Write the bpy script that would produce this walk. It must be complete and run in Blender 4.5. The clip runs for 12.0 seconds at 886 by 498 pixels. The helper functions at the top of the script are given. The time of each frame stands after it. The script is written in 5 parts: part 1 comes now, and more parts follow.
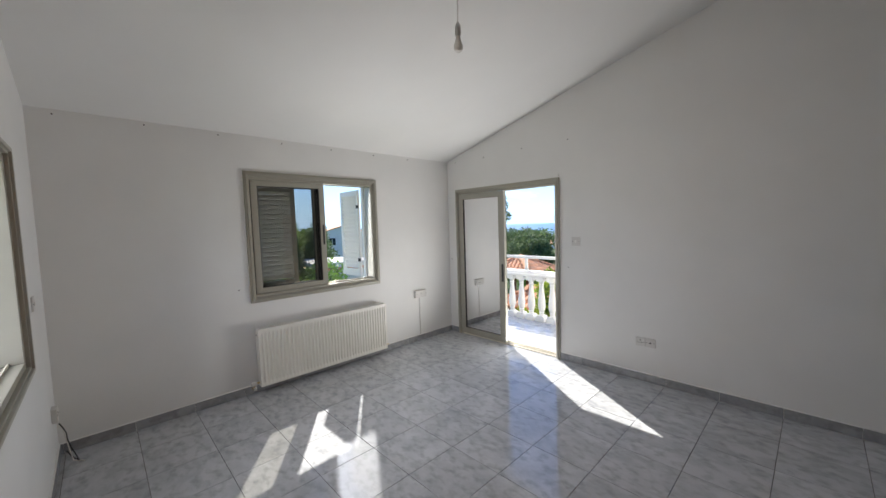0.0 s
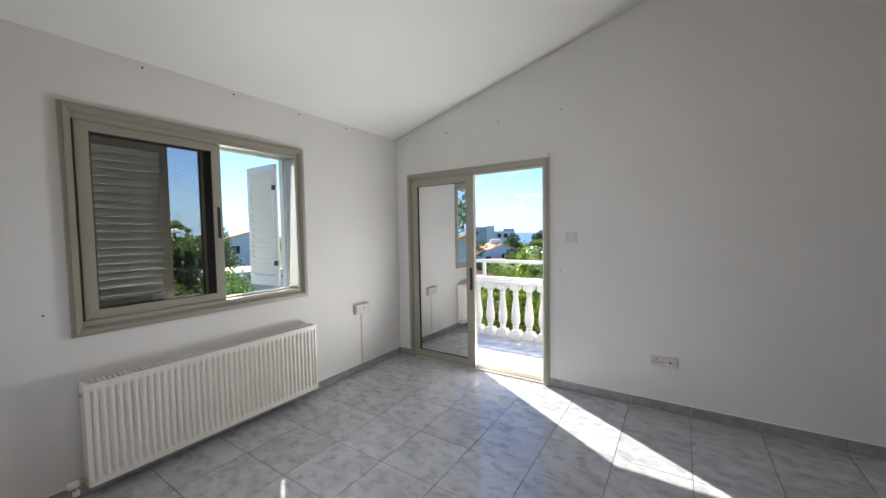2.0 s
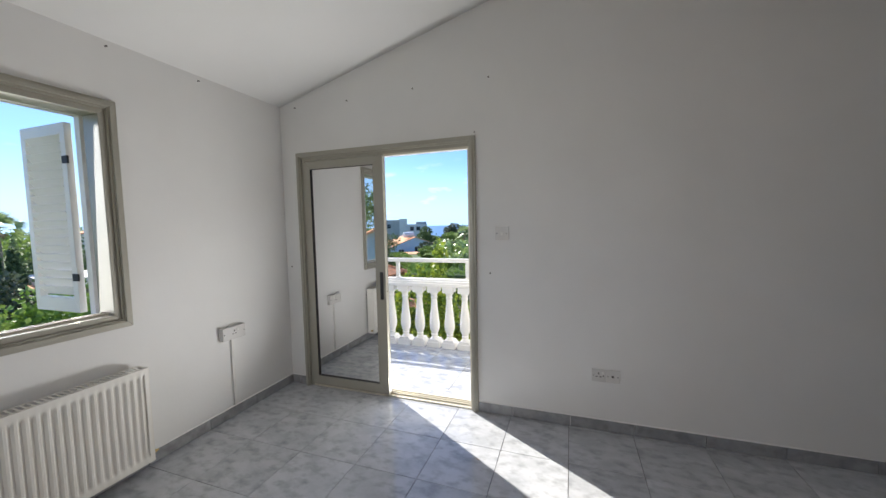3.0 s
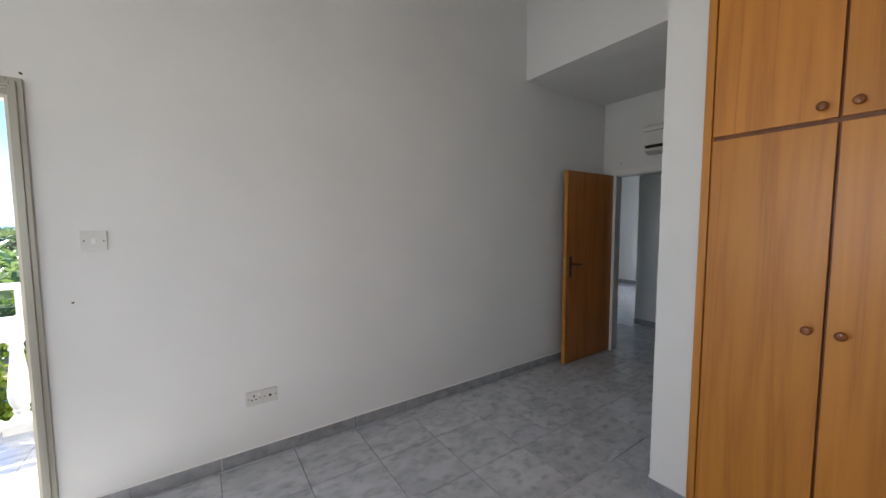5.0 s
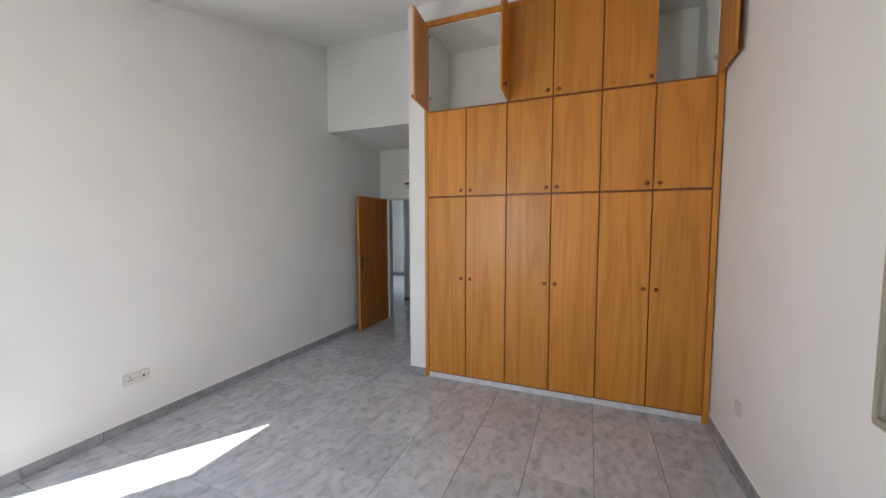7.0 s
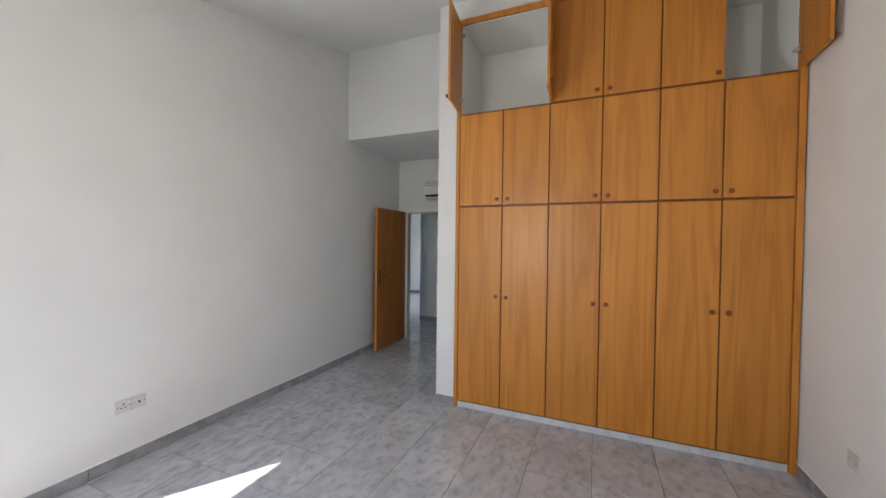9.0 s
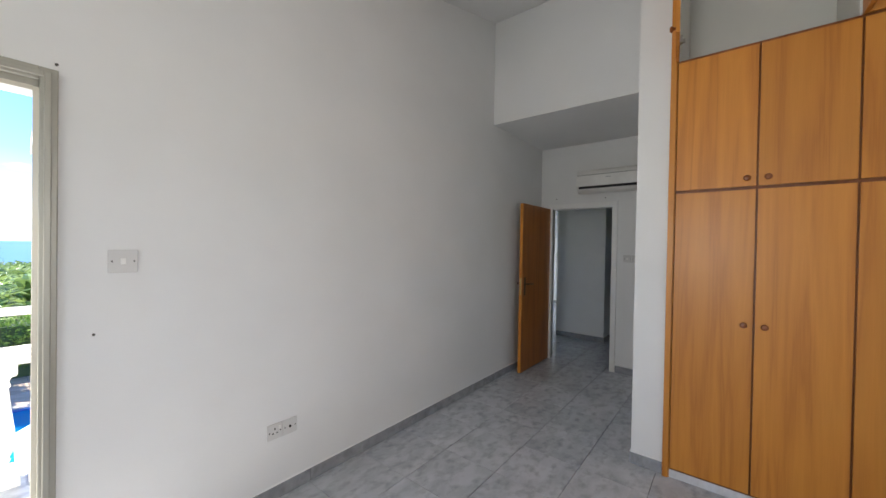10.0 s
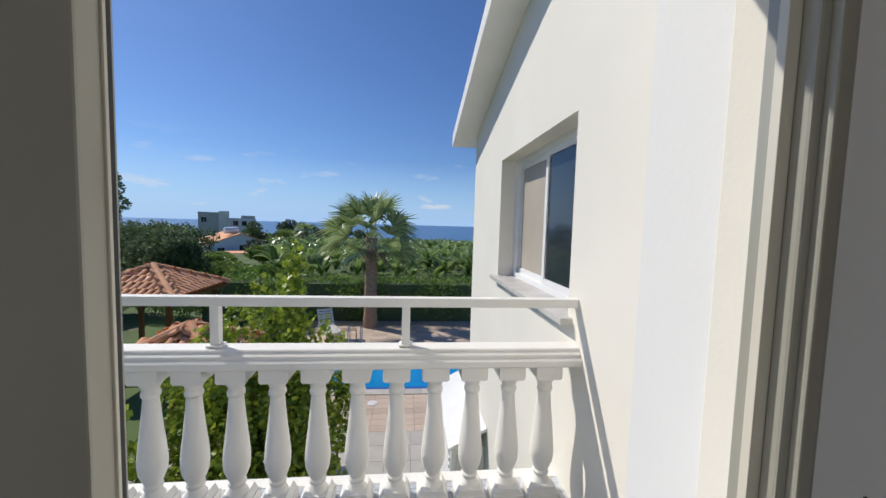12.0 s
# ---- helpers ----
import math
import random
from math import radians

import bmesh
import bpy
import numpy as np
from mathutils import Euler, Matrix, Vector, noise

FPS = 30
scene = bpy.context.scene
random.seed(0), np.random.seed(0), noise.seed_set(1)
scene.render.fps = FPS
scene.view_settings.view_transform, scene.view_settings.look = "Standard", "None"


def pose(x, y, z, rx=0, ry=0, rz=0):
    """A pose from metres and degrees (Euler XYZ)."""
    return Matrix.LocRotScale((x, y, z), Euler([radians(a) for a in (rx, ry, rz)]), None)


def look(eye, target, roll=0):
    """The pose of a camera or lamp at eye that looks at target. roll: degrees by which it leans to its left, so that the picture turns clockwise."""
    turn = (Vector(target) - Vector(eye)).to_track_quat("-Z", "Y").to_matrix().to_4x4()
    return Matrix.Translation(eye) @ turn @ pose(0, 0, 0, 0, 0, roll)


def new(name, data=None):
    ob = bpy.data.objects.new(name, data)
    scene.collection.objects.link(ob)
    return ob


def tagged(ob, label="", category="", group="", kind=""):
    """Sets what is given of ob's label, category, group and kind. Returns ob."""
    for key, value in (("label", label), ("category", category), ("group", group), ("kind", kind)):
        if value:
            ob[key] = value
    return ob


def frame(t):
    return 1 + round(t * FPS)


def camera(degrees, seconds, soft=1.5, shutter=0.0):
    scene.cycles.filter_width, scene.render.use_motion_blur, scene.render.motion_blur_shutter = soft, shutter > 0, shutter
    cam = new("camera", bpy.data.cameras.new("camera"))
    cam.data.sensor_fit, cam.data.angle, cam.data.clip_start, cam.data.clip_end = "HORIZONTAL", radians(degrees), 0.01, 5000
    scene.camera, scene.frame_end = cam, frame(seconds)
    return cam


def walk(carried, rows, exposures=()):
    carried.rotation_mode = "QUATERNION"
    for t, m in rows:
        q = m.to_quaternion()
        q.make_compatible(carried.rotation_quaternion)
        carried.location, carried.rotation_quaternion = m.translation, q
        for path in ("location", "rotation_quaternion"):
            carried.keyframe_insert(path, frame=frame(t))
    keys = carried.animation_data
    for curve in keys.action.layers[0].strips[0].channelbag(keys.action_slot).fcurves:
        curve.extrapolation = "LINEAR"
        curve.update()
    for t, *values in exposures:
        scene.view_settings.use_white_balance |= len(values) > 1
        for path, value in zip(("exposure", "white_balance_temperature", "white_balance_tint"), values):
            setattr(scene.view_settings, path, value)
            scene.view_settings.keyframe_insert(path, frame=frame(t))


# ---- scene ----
cam = camera(101.8, 12.0)
PATH = [
    (0, (3.951, -3.93, 1.655), (2.511, -2.549, 1.521), -1.8),
    (0.5, (3.782, -3.845, 1.573), (2.348, -2.454, 1.475), -1.6),
    (1, (3.494, -3.68, 1.496), (2.121, -2.23, 1.396), -1.3),
    (1.5, (3.176, -3.52, 1.496), (1.922, -1.965, 1.4), -1.0),
    (2, (2.869, -3.373, 1.485), (1.772, -1.704, 1.392), -1.0),
    (2.5, (2.602, -3.107, 1.484), (1.743, -1.302, 1.362), -0.8),
    (2.7, (2.535, -2.943, 1.508), (1.736, -1.11, 1.378), -1.0),
    (4.3, (2.56, -2.241, 1.446), (2.996, -0.294, 1.278), -0.4),
    (4.5, (2.578, -2.256, 1.45), (3.202, -0.363, 1.29), -0.4),
    (5, (2.487, -2.49, 1.506), (3.604, -0.839, 1.359), -0.2),
    (5.5, (2.176, -2.786, 1.527), (3.725, -1.53, 1.38), -0.2),
    (6, (1.888, -3.045, 1.573), (3.631, -2.073, 1.434), 0.0),
    (6.5, (1.42, -3.135, 1.585), (3.252, -2.342, 1.449), 0.1),
    (7, (1.104, -3.306, 1.615), (2.954, -2.559, 1.476), -0.1),
    (7.2, (1.011, -3.376, 1.62), (2.86, -2.625, 1.482), 0.0),
    (8, (0.921, -3.392, 1.604), (2.76, -2.632, 1.518), 0.4),
    (8.8, (1.22, -3.089, 1.567), (3.075, -2.343, 1.528), 0.6),
    (9, (1.328, -2.952, 1.549), (3.17, -2.173, 1.514), 0.7),
    (9.5, (1.537, -2.513, 1.541), (3.288, -1.547, 1.517), 0.8),
    (10, (1.695, -2.074, 1.513), (3.255, -0.823, 1.493), 1.0),
    (10.5, (1.688, -1.639, 1.465), (2.875, -0.03, 1.448), 1.4),
    (11, (1.59, -1.209, 1.477), (2.355, 0.638, 1.421), 1.5),
    (11.5, (1.476, -0.769, 1.476), (1.916, 1.186, 1.384), 2.0),
    (12, (1.363, -0.385, 1.454), (1.558, 1.601, 1.316), 1.6),
]
EXPOSURES = [(0, 1.29), (1.5, 1.35), (2.7, 1.1), (4.5, 0.95), (5.0, 1.76), (5.5, 2.18), (6.5, 2.24), (9.5, 2.2), (10.0, 2.0), (10.5, 1.38), (11.0, 0.72), (11.5, 0.24), (12.0, 0.0)]
walk(cam, [(t, look(eye, target, roll)) for t, eye, target, roll in PATH], EXPOSURES)

# ---- light ----
SUN_DIR = Vector((-0.60, 0.402, 0.691)).normalized()   # towards the sun
sun = new("sun", bpy.data.lights.new("sun", "SUN"))
sun.data.energy, sun.data.angle, sun.data.color = 3.7, radians(0.6), (1.0, 0.94, 0.85)
sun.matrix_world = look(SUN_DIR * 30, (0, 0, 0))
world = bpy.data.worlds.new("sky")
scene.world = world
world.use_nodes = True
wn = world.node_tree.nodes
sky = wn.new("ShaderNodeTexSky")
sky.sky_type, sky.sun_disc = "NISHITA", False
sky.sun_elevation = math.asin(SUN_DIR.z)
sky.sun_rotation = math.atan2(SUN_DIR.x, SUN_DIR.y)
sky.air_density, sky.dust_density, sky.ozone_density = 1.0, 0.35, 3.0
wn["Background"].inputs["Strength"].default_value = 0.08
tint = wn.new("ShaderNodeMixRGB")
tint.blend_type = "MULTIPLY"
tint.inputs[0].default_value, tint.inputs[2].default_value = 1.0, (0.67, 0.885, 1.24, 1)
wl = world.node_tree.links
wl.new(sky.outputs[0], tint.inputs[1])
# a few small clouds low over the sea
co = wn.new("ShaderNodeTexCoord")
cm = wn.new("ShaderNodeMapping")
cm.inputs["Scale"].default_value = (9, 9, 34)
cn = wn.new("ShaderNodeTexNoise")
cn.inputs["Scale"].default_value, cn.inputs["Detail"].default_value = 1.0, 5
cr = wn.new("ShaderNodeValToRGB")
cr.color_ramp.elements[0].position, cr.color_ramp.elements[1].position = 0.60, 0.74
sep = wn.new("ShaderNodeSeparateXYZ")
band = wn.new("ShaderNodeValToRGB")
be = band.color_ramp.elements
be[0].position, be[0].color = 0.0, (0, 0, 0, 1)
be[1].position, be[1].color = 0.20, (0, 0, 0, 1)
mid = be.new(0.05)
mid.color = (0.8, 0.8, 0.8, 1)
mul = wn.new("ShaderNodeMath")
mul.operation = "MULTIPLY"
cloud = wn.new("ShaderNodeMixRGB")
cloud.inputs[2].default_value = (9.0, 9.2, 9.6, 1)
wl.new(co.outputs["Generated"], cm.inputs[0])
wl.new(cm.outputs[0], cn.inputs["Vector"])
wl.new(cn.outputs["Fac"], cr.inputs[0])
wl.new(co.outputs["Generated"], sep.inputs[0])
wl.new(sep.outputs["Z"], band.inputs[0])
wl.new(cr.outputs[0], mul.inputs[0])
wl.new(band.outputs[0], mul.inputs[1])
wl.new(mul.outputs[0], cloud.inputs[0])
haze = wn.new("ShaderNodeMixRGB")
haze.inputs[2].default_value = (4.8, 7.5, 11.8, 1)
fall = wn.new("ShaderNodeMapRange")
fall.inputs[1].default_value, fall.inputs[2].default_value = 0.0, 0.16
fall.inputs[3].default_value, fall.inputs[4].default_value = 0.85, 0.0
wl.new(sep.outputs["Z"], fall.inputs[0])
wl.new(fall.outputs[0], haze.inputs[0])
wl.new(tint.outputs[0], haze.inputs[1])
wl.new(haze.outputs[0], cloud.inputs[1])
wl.new(cloud.outputs[0], wn["Background"].inputs[0])
# daylight through the open half of the south window
def window_light(name, eye, target, w, h, watts, spread):
    """Daylight that comes in through an opening, as an area lamp in it."""
    ob = new(name, bpy.data.lights.new(name, "AREA"))
    ob.data.shape, ob.data.size, ob.data.size_y = "RECTANGLE", w, h
    ob.data.energy, ob.data.color, ob.data.spread = watts, (1.0, 0.98, 0.955), radians(spread)
    ob.matrix_world = look(eye, target)


window_light("south_window_light", (1.50, -4.46, 1.53), (1.4, -0.4, 0.6), 0.72, 1.04, 4.3, 114)
# added lamps: west window daylight, and light thrown up by the sunlit balcony floor
window_light("west_window_light", (-0.16, -1.70, 1.55), (4.5, -2.8, 1.2), 0.64, 1.12, 4.3, 125)
window_light("balcony_door_light", (1.42, 0.03, 0.05), (0.8, -2.5, 3.0), 0.6, 0.08, 8.0, 130)
# fill lamp added in the far room, out of sight
window_light("far_room_fill_light", (9.4, 2.80, 1.25), (10.3, 0.2, 0.5), 1.9, 1.8, 3.8, 100)


# ---- materials ----
def material(name, color, rough=0.5, metal=0.0, color2=None, scale=8.0, detail=5.0, bump=0.0, bump_scale=60.0,
             random_tint=0.0, speck=None, speck_scale=40.0, stretch=(1, 1, 1), spec=0.5, rough2=None):
    """Principled surface with a broad mottling, a fine grain relief and an optional change from piece to piece."""
    m = bpy.data.materials.new(name)
    m.use_nodes = True
    n, l = m.node_tree.nodes, m.node_tree.links
    b = n["Principled BSDF"]
    b.inputs["Roughness"].default_value, b.inputs["Metallic"].default_value = rough, metal
    b.inputs["Specular IOR Level"].default_value = spec
    co = n.new("ShaderNodeTexCoord")
    mp = n.new("ShaderNodeMapping")
    mp.inputs["Scale"].default_value = stretch
    l.new(co.outputs["Object"], mp.inputs["Vector"])
    last = None
    c2 = color2 or tuple(c * 0.9 for c in color)
    t = n.new("ShaderNodeTexNoise")
    t.inputs["Scale"].default_value, t.inputs["Detail"].default_value = scale, detail
    l.new(mp.outputs[0], t.inputs["Vector"])
    r = n.new("ShaderNodeValToRGB")
    r.color_ramp.elements[0].position, r.color_ramp.elements[1].position = 0.35, 0.65
    r.color_ramp.elements[0].color, r.color_ramp.elements[1].color = (*c2, 1), (*color, 1)
    l.new(t.outputs["Fac"], r.inputs[0])
    last = r.outputs[0]
    if speck:
        t2 = n.new("ShaderNodeTexNoise")
        t2.inputs["Scale"].default_value, t2.inputs["Detail"].default_value = speck_scale, 3
        l.new(mp.outputs[0], t2.inputs["Vector"])
        r2 = n.new("ShaderNodeValToRGB")
        r2.color_ramp.elements[0].position, r2.color_ramp.elements[1].position = 0.56, 0.72
        l.new(t2.outputs["Fac"], r2.inputs[0])
        mx = n.new("ShaderNodeMixRGB")
        mx.inputs[2].default_value = (*speck, 1)
        l.new(r2.outputs[0], mx.inputs[0])
        l.new(last, mx.inputs[1])
        last = mx.outputs[0]
    if random_tint:
        oi = n.new("ShaderNodeObjectInfo")
        hs = n.new("ShaderNodeHueSaturation")
        mr = n.new("ShaderNodeMapRange")
        mr.inputs[3].default_value, mr.inputs[4].default_value = 1 - random_tint, 1 + random_tint
        l.new(oi.outputs["Random"], mr.inputs[0])
        l.new(mr.outputs[0], hs.inputs["Value"])
        l.new(last, hs.inputs["Color"])
        last = hs.outputs[0]
    l.new(last, b.inputs["Base Color"])
    if rough2 is not None:
        mr2 = n.new("ShaderNodeMapRange")
        mr2.inputs[3].default_value, mr2.inputs[4].default_value = rough, rough2
        l.new(t.outputs["Fac"], mr2.inputs[0])
        l.new(mr2.outputs[0], b.inputs["Roughness"])
    if bump:
        t3 = n.new("ShaderNodeTexNoise")
        t3.inputs["Scale"].default_value, t3.inputs["Detail"].default_value = bump_scale, 4
        l.new(mp.outputs[0], t3.inputs["Vector"])
        bp = n.new("ShaderNodeBump")
        bp.inputs["Strength"].default_value, bp.inputs["Distance"].default_value = bump, 0.004
        l.new(t3.outputs["Fac"], bp.inputs["Height"])
        l.new(bp.outputs[0], b.inputs["Normal"])
    return m


def glass_material(name, tint=(0.9, 0.93, 0.95), gloss=0.04):
    """Thin window glass: clear, with a share of mirror reflection."""
    m = bpy.data.materials.new(name)
    m.use_nodes = True
    n, l = m.node_tree.nodes, m.node_tree.links
    n.remove(n["Principled BSDF"])
    tr, gl, mix = n.new("ShaderNodeBsdfTransparent"), n.new("ShaderNodeBsdfGlossy"), n.new("ShaderNodeMixShader")
    tr.inputs[0].default_value = (*tint, 1)
    gl.inputs["Roughness"].default_value = 0.01
    mix.inputs[0].default_value = gloss
    l.new(tr.outputs[0], mix.inputs[1])
    l.new(gl.outputs[0], mix.inputs[2])
    l.new(mix.outputs[0], n["Material Output"].inputs[0])
    return m


def tile_material(name, light, dark, spot, rough=0.09):
    """Glazed ceramic with cloudy grey marbling that differs from tile to tile."""
    m = bpy.data.materials.new(name)
    m.use_nodes = True
    n, l = m.node_tree.nodes, m.node_tree.links
    b = n["Principled BSDF"]
    b.inputs["Roughness"].default_value = rough
    co, oi = n.new("ShaderNodeTexCoord"), n.new("ShaderNodeObjectInfo")
    sc = n.new("ShaderNodeVectorMath")
    sc.operation = "SCALE"
    sc.inputs[0].default_value = (37.0, 61.0, 13.0)
    l.new(oi.outputs["Random"], sc.inputs["Scale"])
    ad = n.new("ShaderNodeVectorMath")
    l.new(co.outputs["Object"], ad.inputs[0])
    l.new(sc.outputs[0], ad.inputs[1])
    mp = n.new("ShaderNodeMapping")
    mp.inputs["Scale"].default_value = (1.0, 1.5, 1.0)
    mp.inputs["Rotation"].default_value = (0, 0, 0.5)
    l.new(ad.outputs[0], mp.inputs[0])
    t = n.new("ShaderNodeTexNoise")
    t.inputs["Scale"].default_value, t.inputs["Detail"].default_value, t.inputs["Distortion"].default_value = 4.8, 7, 0.25
    t.inputs["Roughness"].default_value = 0.62
    l.new(mp.outputs[0], t.inputs["Vector"])
    r = n.new("ShaderNodeValToRGB")
    e = r.color_ramp.elements
    e[0].position, e[0].color = 0.36, (*dark, 1)
    e[1].position, e[1].color = 0.6, (*light, 1)
    l.new(t.outputs["Fac"], r.inputs[0])
    t2 = n.new("ShaderNodeTexNoise")
    t2.inputs["Scale"].default_value, t2.inputs["Detail"].default_value = 12, 6
    l.new(mp.outputs[0], t2.inputs["Vector"])
    r2 = n.new("ShaderNodeValToRGB")
    r2.color_ramp.elements[0].position, r2.color_ramp.elements[1].position = 0.48, 0.80
    l.new(t2.outputs["Fac"], r2.inputs[0])
    mx = n.new("ShaderNodeMixRGB")
    mx.inputs[2].default_value = (*spot, 1)
    l.new(r2.outputs[0], mx.inputs[0])
    l.new(r.outputs[0], mx.inputs[1])
    hs, mr = n.new("ShaderNodeHueSaturation"), n.new("ShaderNodeMapRange")
    mr.inputs[3].default_value, mr.inputs[4].default_value = 0.94, 1.06
    l.new(oi.outputs["Random"], mr.inputs[0])
    l.new(mr.outputs[0], hs.inputs["Value"])
    l.new(mx.outputs[0], hs.inputs["Color"])
    l.new(hs.outputs[0], b.inputs["Base Color"])
    bp = n.new("ShaderNodeBump")
    bp.inputs["Strength"].default_value, bp.inputs["Distance"].default_value = 0.04, 0.002
    l.new(t.outputs["Fac"], bp.inputs["Height"])
    l.new(bp.outputs[0], b.inputs["Normal"])
    return m


def wood_material(name, light, mid, dark, rough=0.4):
    """Varnished veneer with tall cathedral grain, shifted from board to board."""
    m = bpy.data.materials.new(name)
    m.use_nodes = True
    n, l = m.node_tree.nodes, m.node_tree.links
    b = n["Principled BSDF"]
    b.inputs["Roughness"].default_value = rough
    b.inputs["Coat Weight"].default_value, b.inputs["Coat Roughness"].default_value = 0.08, 0.25
    co, oi = n.new("ShaderNodeTexCoord"), n.new("ShaderNodeObjectInfo")
    sc = n.new("ShaderNodeVectorMath")
    sc.operation = "SCALE"
    sc.inputs[0].default_value = (17.0, 23.0, 31.0)
    l.new(oi.outputs["Random"], sc.inputs["Scale"])
    ad = n.new("ShaderNodeVectorMath")
    l.new(co.outputs["Object"], ad.inputs[0])
    l.new(sc.outputs[0], ad.inputs[1])
    mp = n.new("ShaderNodeMapping")
    mp.inputs["Scale"].default_value = (5.2, 5.2, 0.30)
    l.new(ad.outputs[0], mp.inputs[0])
    t = n.new("ShaderNodeTexNoise")
    t.inputs["Scale"].default_value, t.inputs["Detail"].default_value, t.inputs["Distortion"].default_value = 1.3, 3, 0.5
    l.new(mp.outputs[0], t.inputs["Vector"])
    w = n.new("ShaderNodeMath")
    w.operation = "MULTIPLY"
    w.inputs[1].default_value = 9.0
    l.new(t.outputs["Fac"], w.inputs[0])
    fr = n.new("ShaderNodeMath")
    fr.operation = "PINGPONG"
    fr.inputs[1].default_value = 1.0
    l.new(w.outputs[0], fr.inputs[0])
    mp2 = n.new("ShaderNodeMapping")
    mp2.inputs["Scale"].default_value = (60.0, 60.0, 1.8)
    l.new(ad.outputs[0], mp2.inputs[0])
    t2 = n.new("ShaderNodeTexNoise")
    t2.inputs["Scale"].default_value, t2.inputs["Detail"].default_value = 3.0, 4
    l.new(mp2.outputs[0], t2.inputs["Vector"])
    mixf = n.new("ShaderNodeMix")
    mixf.inputs[0].default_value = 0.45
    l.new(fr.outputs[0], mixf.inputs[2])
    l.new(t2.outputs["Fac"], mixf.inputs[3])
    r = n.new("ShaderNodeValToRGB")
    e = r.color_ramp.elements
    e[0].position, e[0].color = 0.1, (*dark, 1)
    e[1].position, e[1].color = 0.85, (*light, 1)
    e2 = e.new(0.45)
    e2.color = (*mid, 1)
    l.new(mixf.outputs[0], r.inputs[0])
    hs, mr = n.new("ShaderNodeHueSaturation"), n.new("ShaderNodeMapRange")
    mr.inputs[3].default_value, mr.inputs[4].default_value = 0.92, 1.06
    l.new(oi.outputs["Random"], mr.inputs[0])
    l.new(mr.outputs[0], hs.inputs["Value"])
    l.new(r.outputs[0], hs.inputs["Color"])
    l.new(hs.outputs[0], b.inputs["Base Color"])
    bp = n.new("ShaderNodeBump")
    bp.inputs["Strength"].default_value, bp.inputs["Distance"].default_value = 0.05, 0.002
    l.new(t2.outputs["Fac"], bp.inputs["Height"])
    l.new(bp.outputs[0], b.inputs["Normal"])
    return m


PLASTER = material("white_wall_paint", (0.80, 0.80, 0.79), 0.75, color2=(0.765, 0.765, 0.755), scale=1.6, bump=0.12, bump_scale=45)
CEIL = material("white_ceiling_paint", (0.81, 0.81, 0.80), 0.8, color2=(0.78, 0.78, 0.77), scale=1.1, bump=0.10, bump_scale=38)
STUCCO = material("cream_exterior_stucco", (0.82, 0.785, 0.705), 0.85, color2=(0.78, 0.745, 0.665), scale=0.9, bump=0.10, bump_scale=90)
TILE = tile_material("grey_marbled_tile", (0.555, 0.575, 0.61), (0.445, 0.465, 0.50), (0.295, 0.31, 0.335))
GROUT = material("dark_grout", (0.19, 0.18, 0.175), 0.9, scale=20)
PLINTH = tile_material("pale_plinth_tile", (0.72, 0.73, 0.75), (0.62, 0.63, 0.65), (0.52, 0.53, 0.55), 0.2)
SKIRT = tile_material("grey_skirting_tile", (0.36, 0.37, 0.39), (0.27, 0.28, 0.30), (0.2, 0.2, 0.21), 0.25)
WOOD = wood_material("honey_veneer", (0.63, 0.256, 0.035), (0.565, 0.216, 0.028), (0.455, 0.158, 0.019))
KNOBWOOD = wood_material("reddish_knob_wood", (0.27, 0.082, 0.018), (0.23, 0.068, 0.014), (0.18, 0.05, 0.011), 0.3)
STRIP = wood_material("red_brown_strip", (0.27, 0.088, 0.020), (0.22, 0.070, 0.016), (0.16, 0.050, 0.011), 0.45)
WOOD_EDGE = wood_material("brown_wood_edge", (0.20, 0.075, 0.02), (0.16, 0.058, 0.015), (0.11, 0.038, 0.01), 0.45)
DOORWOOD = wood_material("brown_door_veneer", (0.41, 0.148, 0.029), (0.355, 0.124, 0.022), (0.275, 0.09, 0.015), 0.35)
ALU = material("champagne_aluminium", (0.39, 0.377, 0.322), 0.38, 0.2, color2=(0.375, 0.362, 0.308), scale=3, bump=0.02, bump_scale=200)
ALU_IN = material("pale_aluminium_edge", (0.70, 0.66, 0.56), 0.4, 0.1, scale=3)
RUBBER = material("black_gasket", (0.03, 0.03, 0.033), 0.6, scale=9)
WHITEPAINT = material("white_gloss_paint", (0.82, 0.82, 0.80), 0.32, color2=(0.79, 0.785, 0.765), scale=5, bump=0.05, bump_scale=60)
RADIATOR = material("cream_radiator_enamel", (0.80, 0.785, 0.735), 0.35, color2=(0.78, 0.76, 0.71), scale=4)
PLASTIC = material("white_plastic", (0.80, 0.79, 0.76), 0.35, scale=6)
PLATE = material("greyed_white_plastic", (0.66, 0.65, 0.63), 0.4, color2=(0.62, 0.61, 0.59), scale=6)
DARK = material("dark_slot", (0.02, 0.02, 0.02), 0.6, scale=6)
STEEL = material("brushed_steel", (0.55, 0.55, 0.55), 0.3, 1.0, scale=30)
BRONZE = material("dark_bronze", (0.13, 0.095, 0.065), 0.35, 0.9, scale=30)
BRASS = material("brass", (0.60, 0.45, 0.2), 0.35, 1.0, scale=30)
GLASS = glass_material("tinted_glass", (0.79, 0.785, 0.765))
MIRROR = material("mirrored_solar_glass", (0.80, 0.81, 0.82), 0.015, 1.0, color2=(0.79, 0.80, 0.81), scale=1)


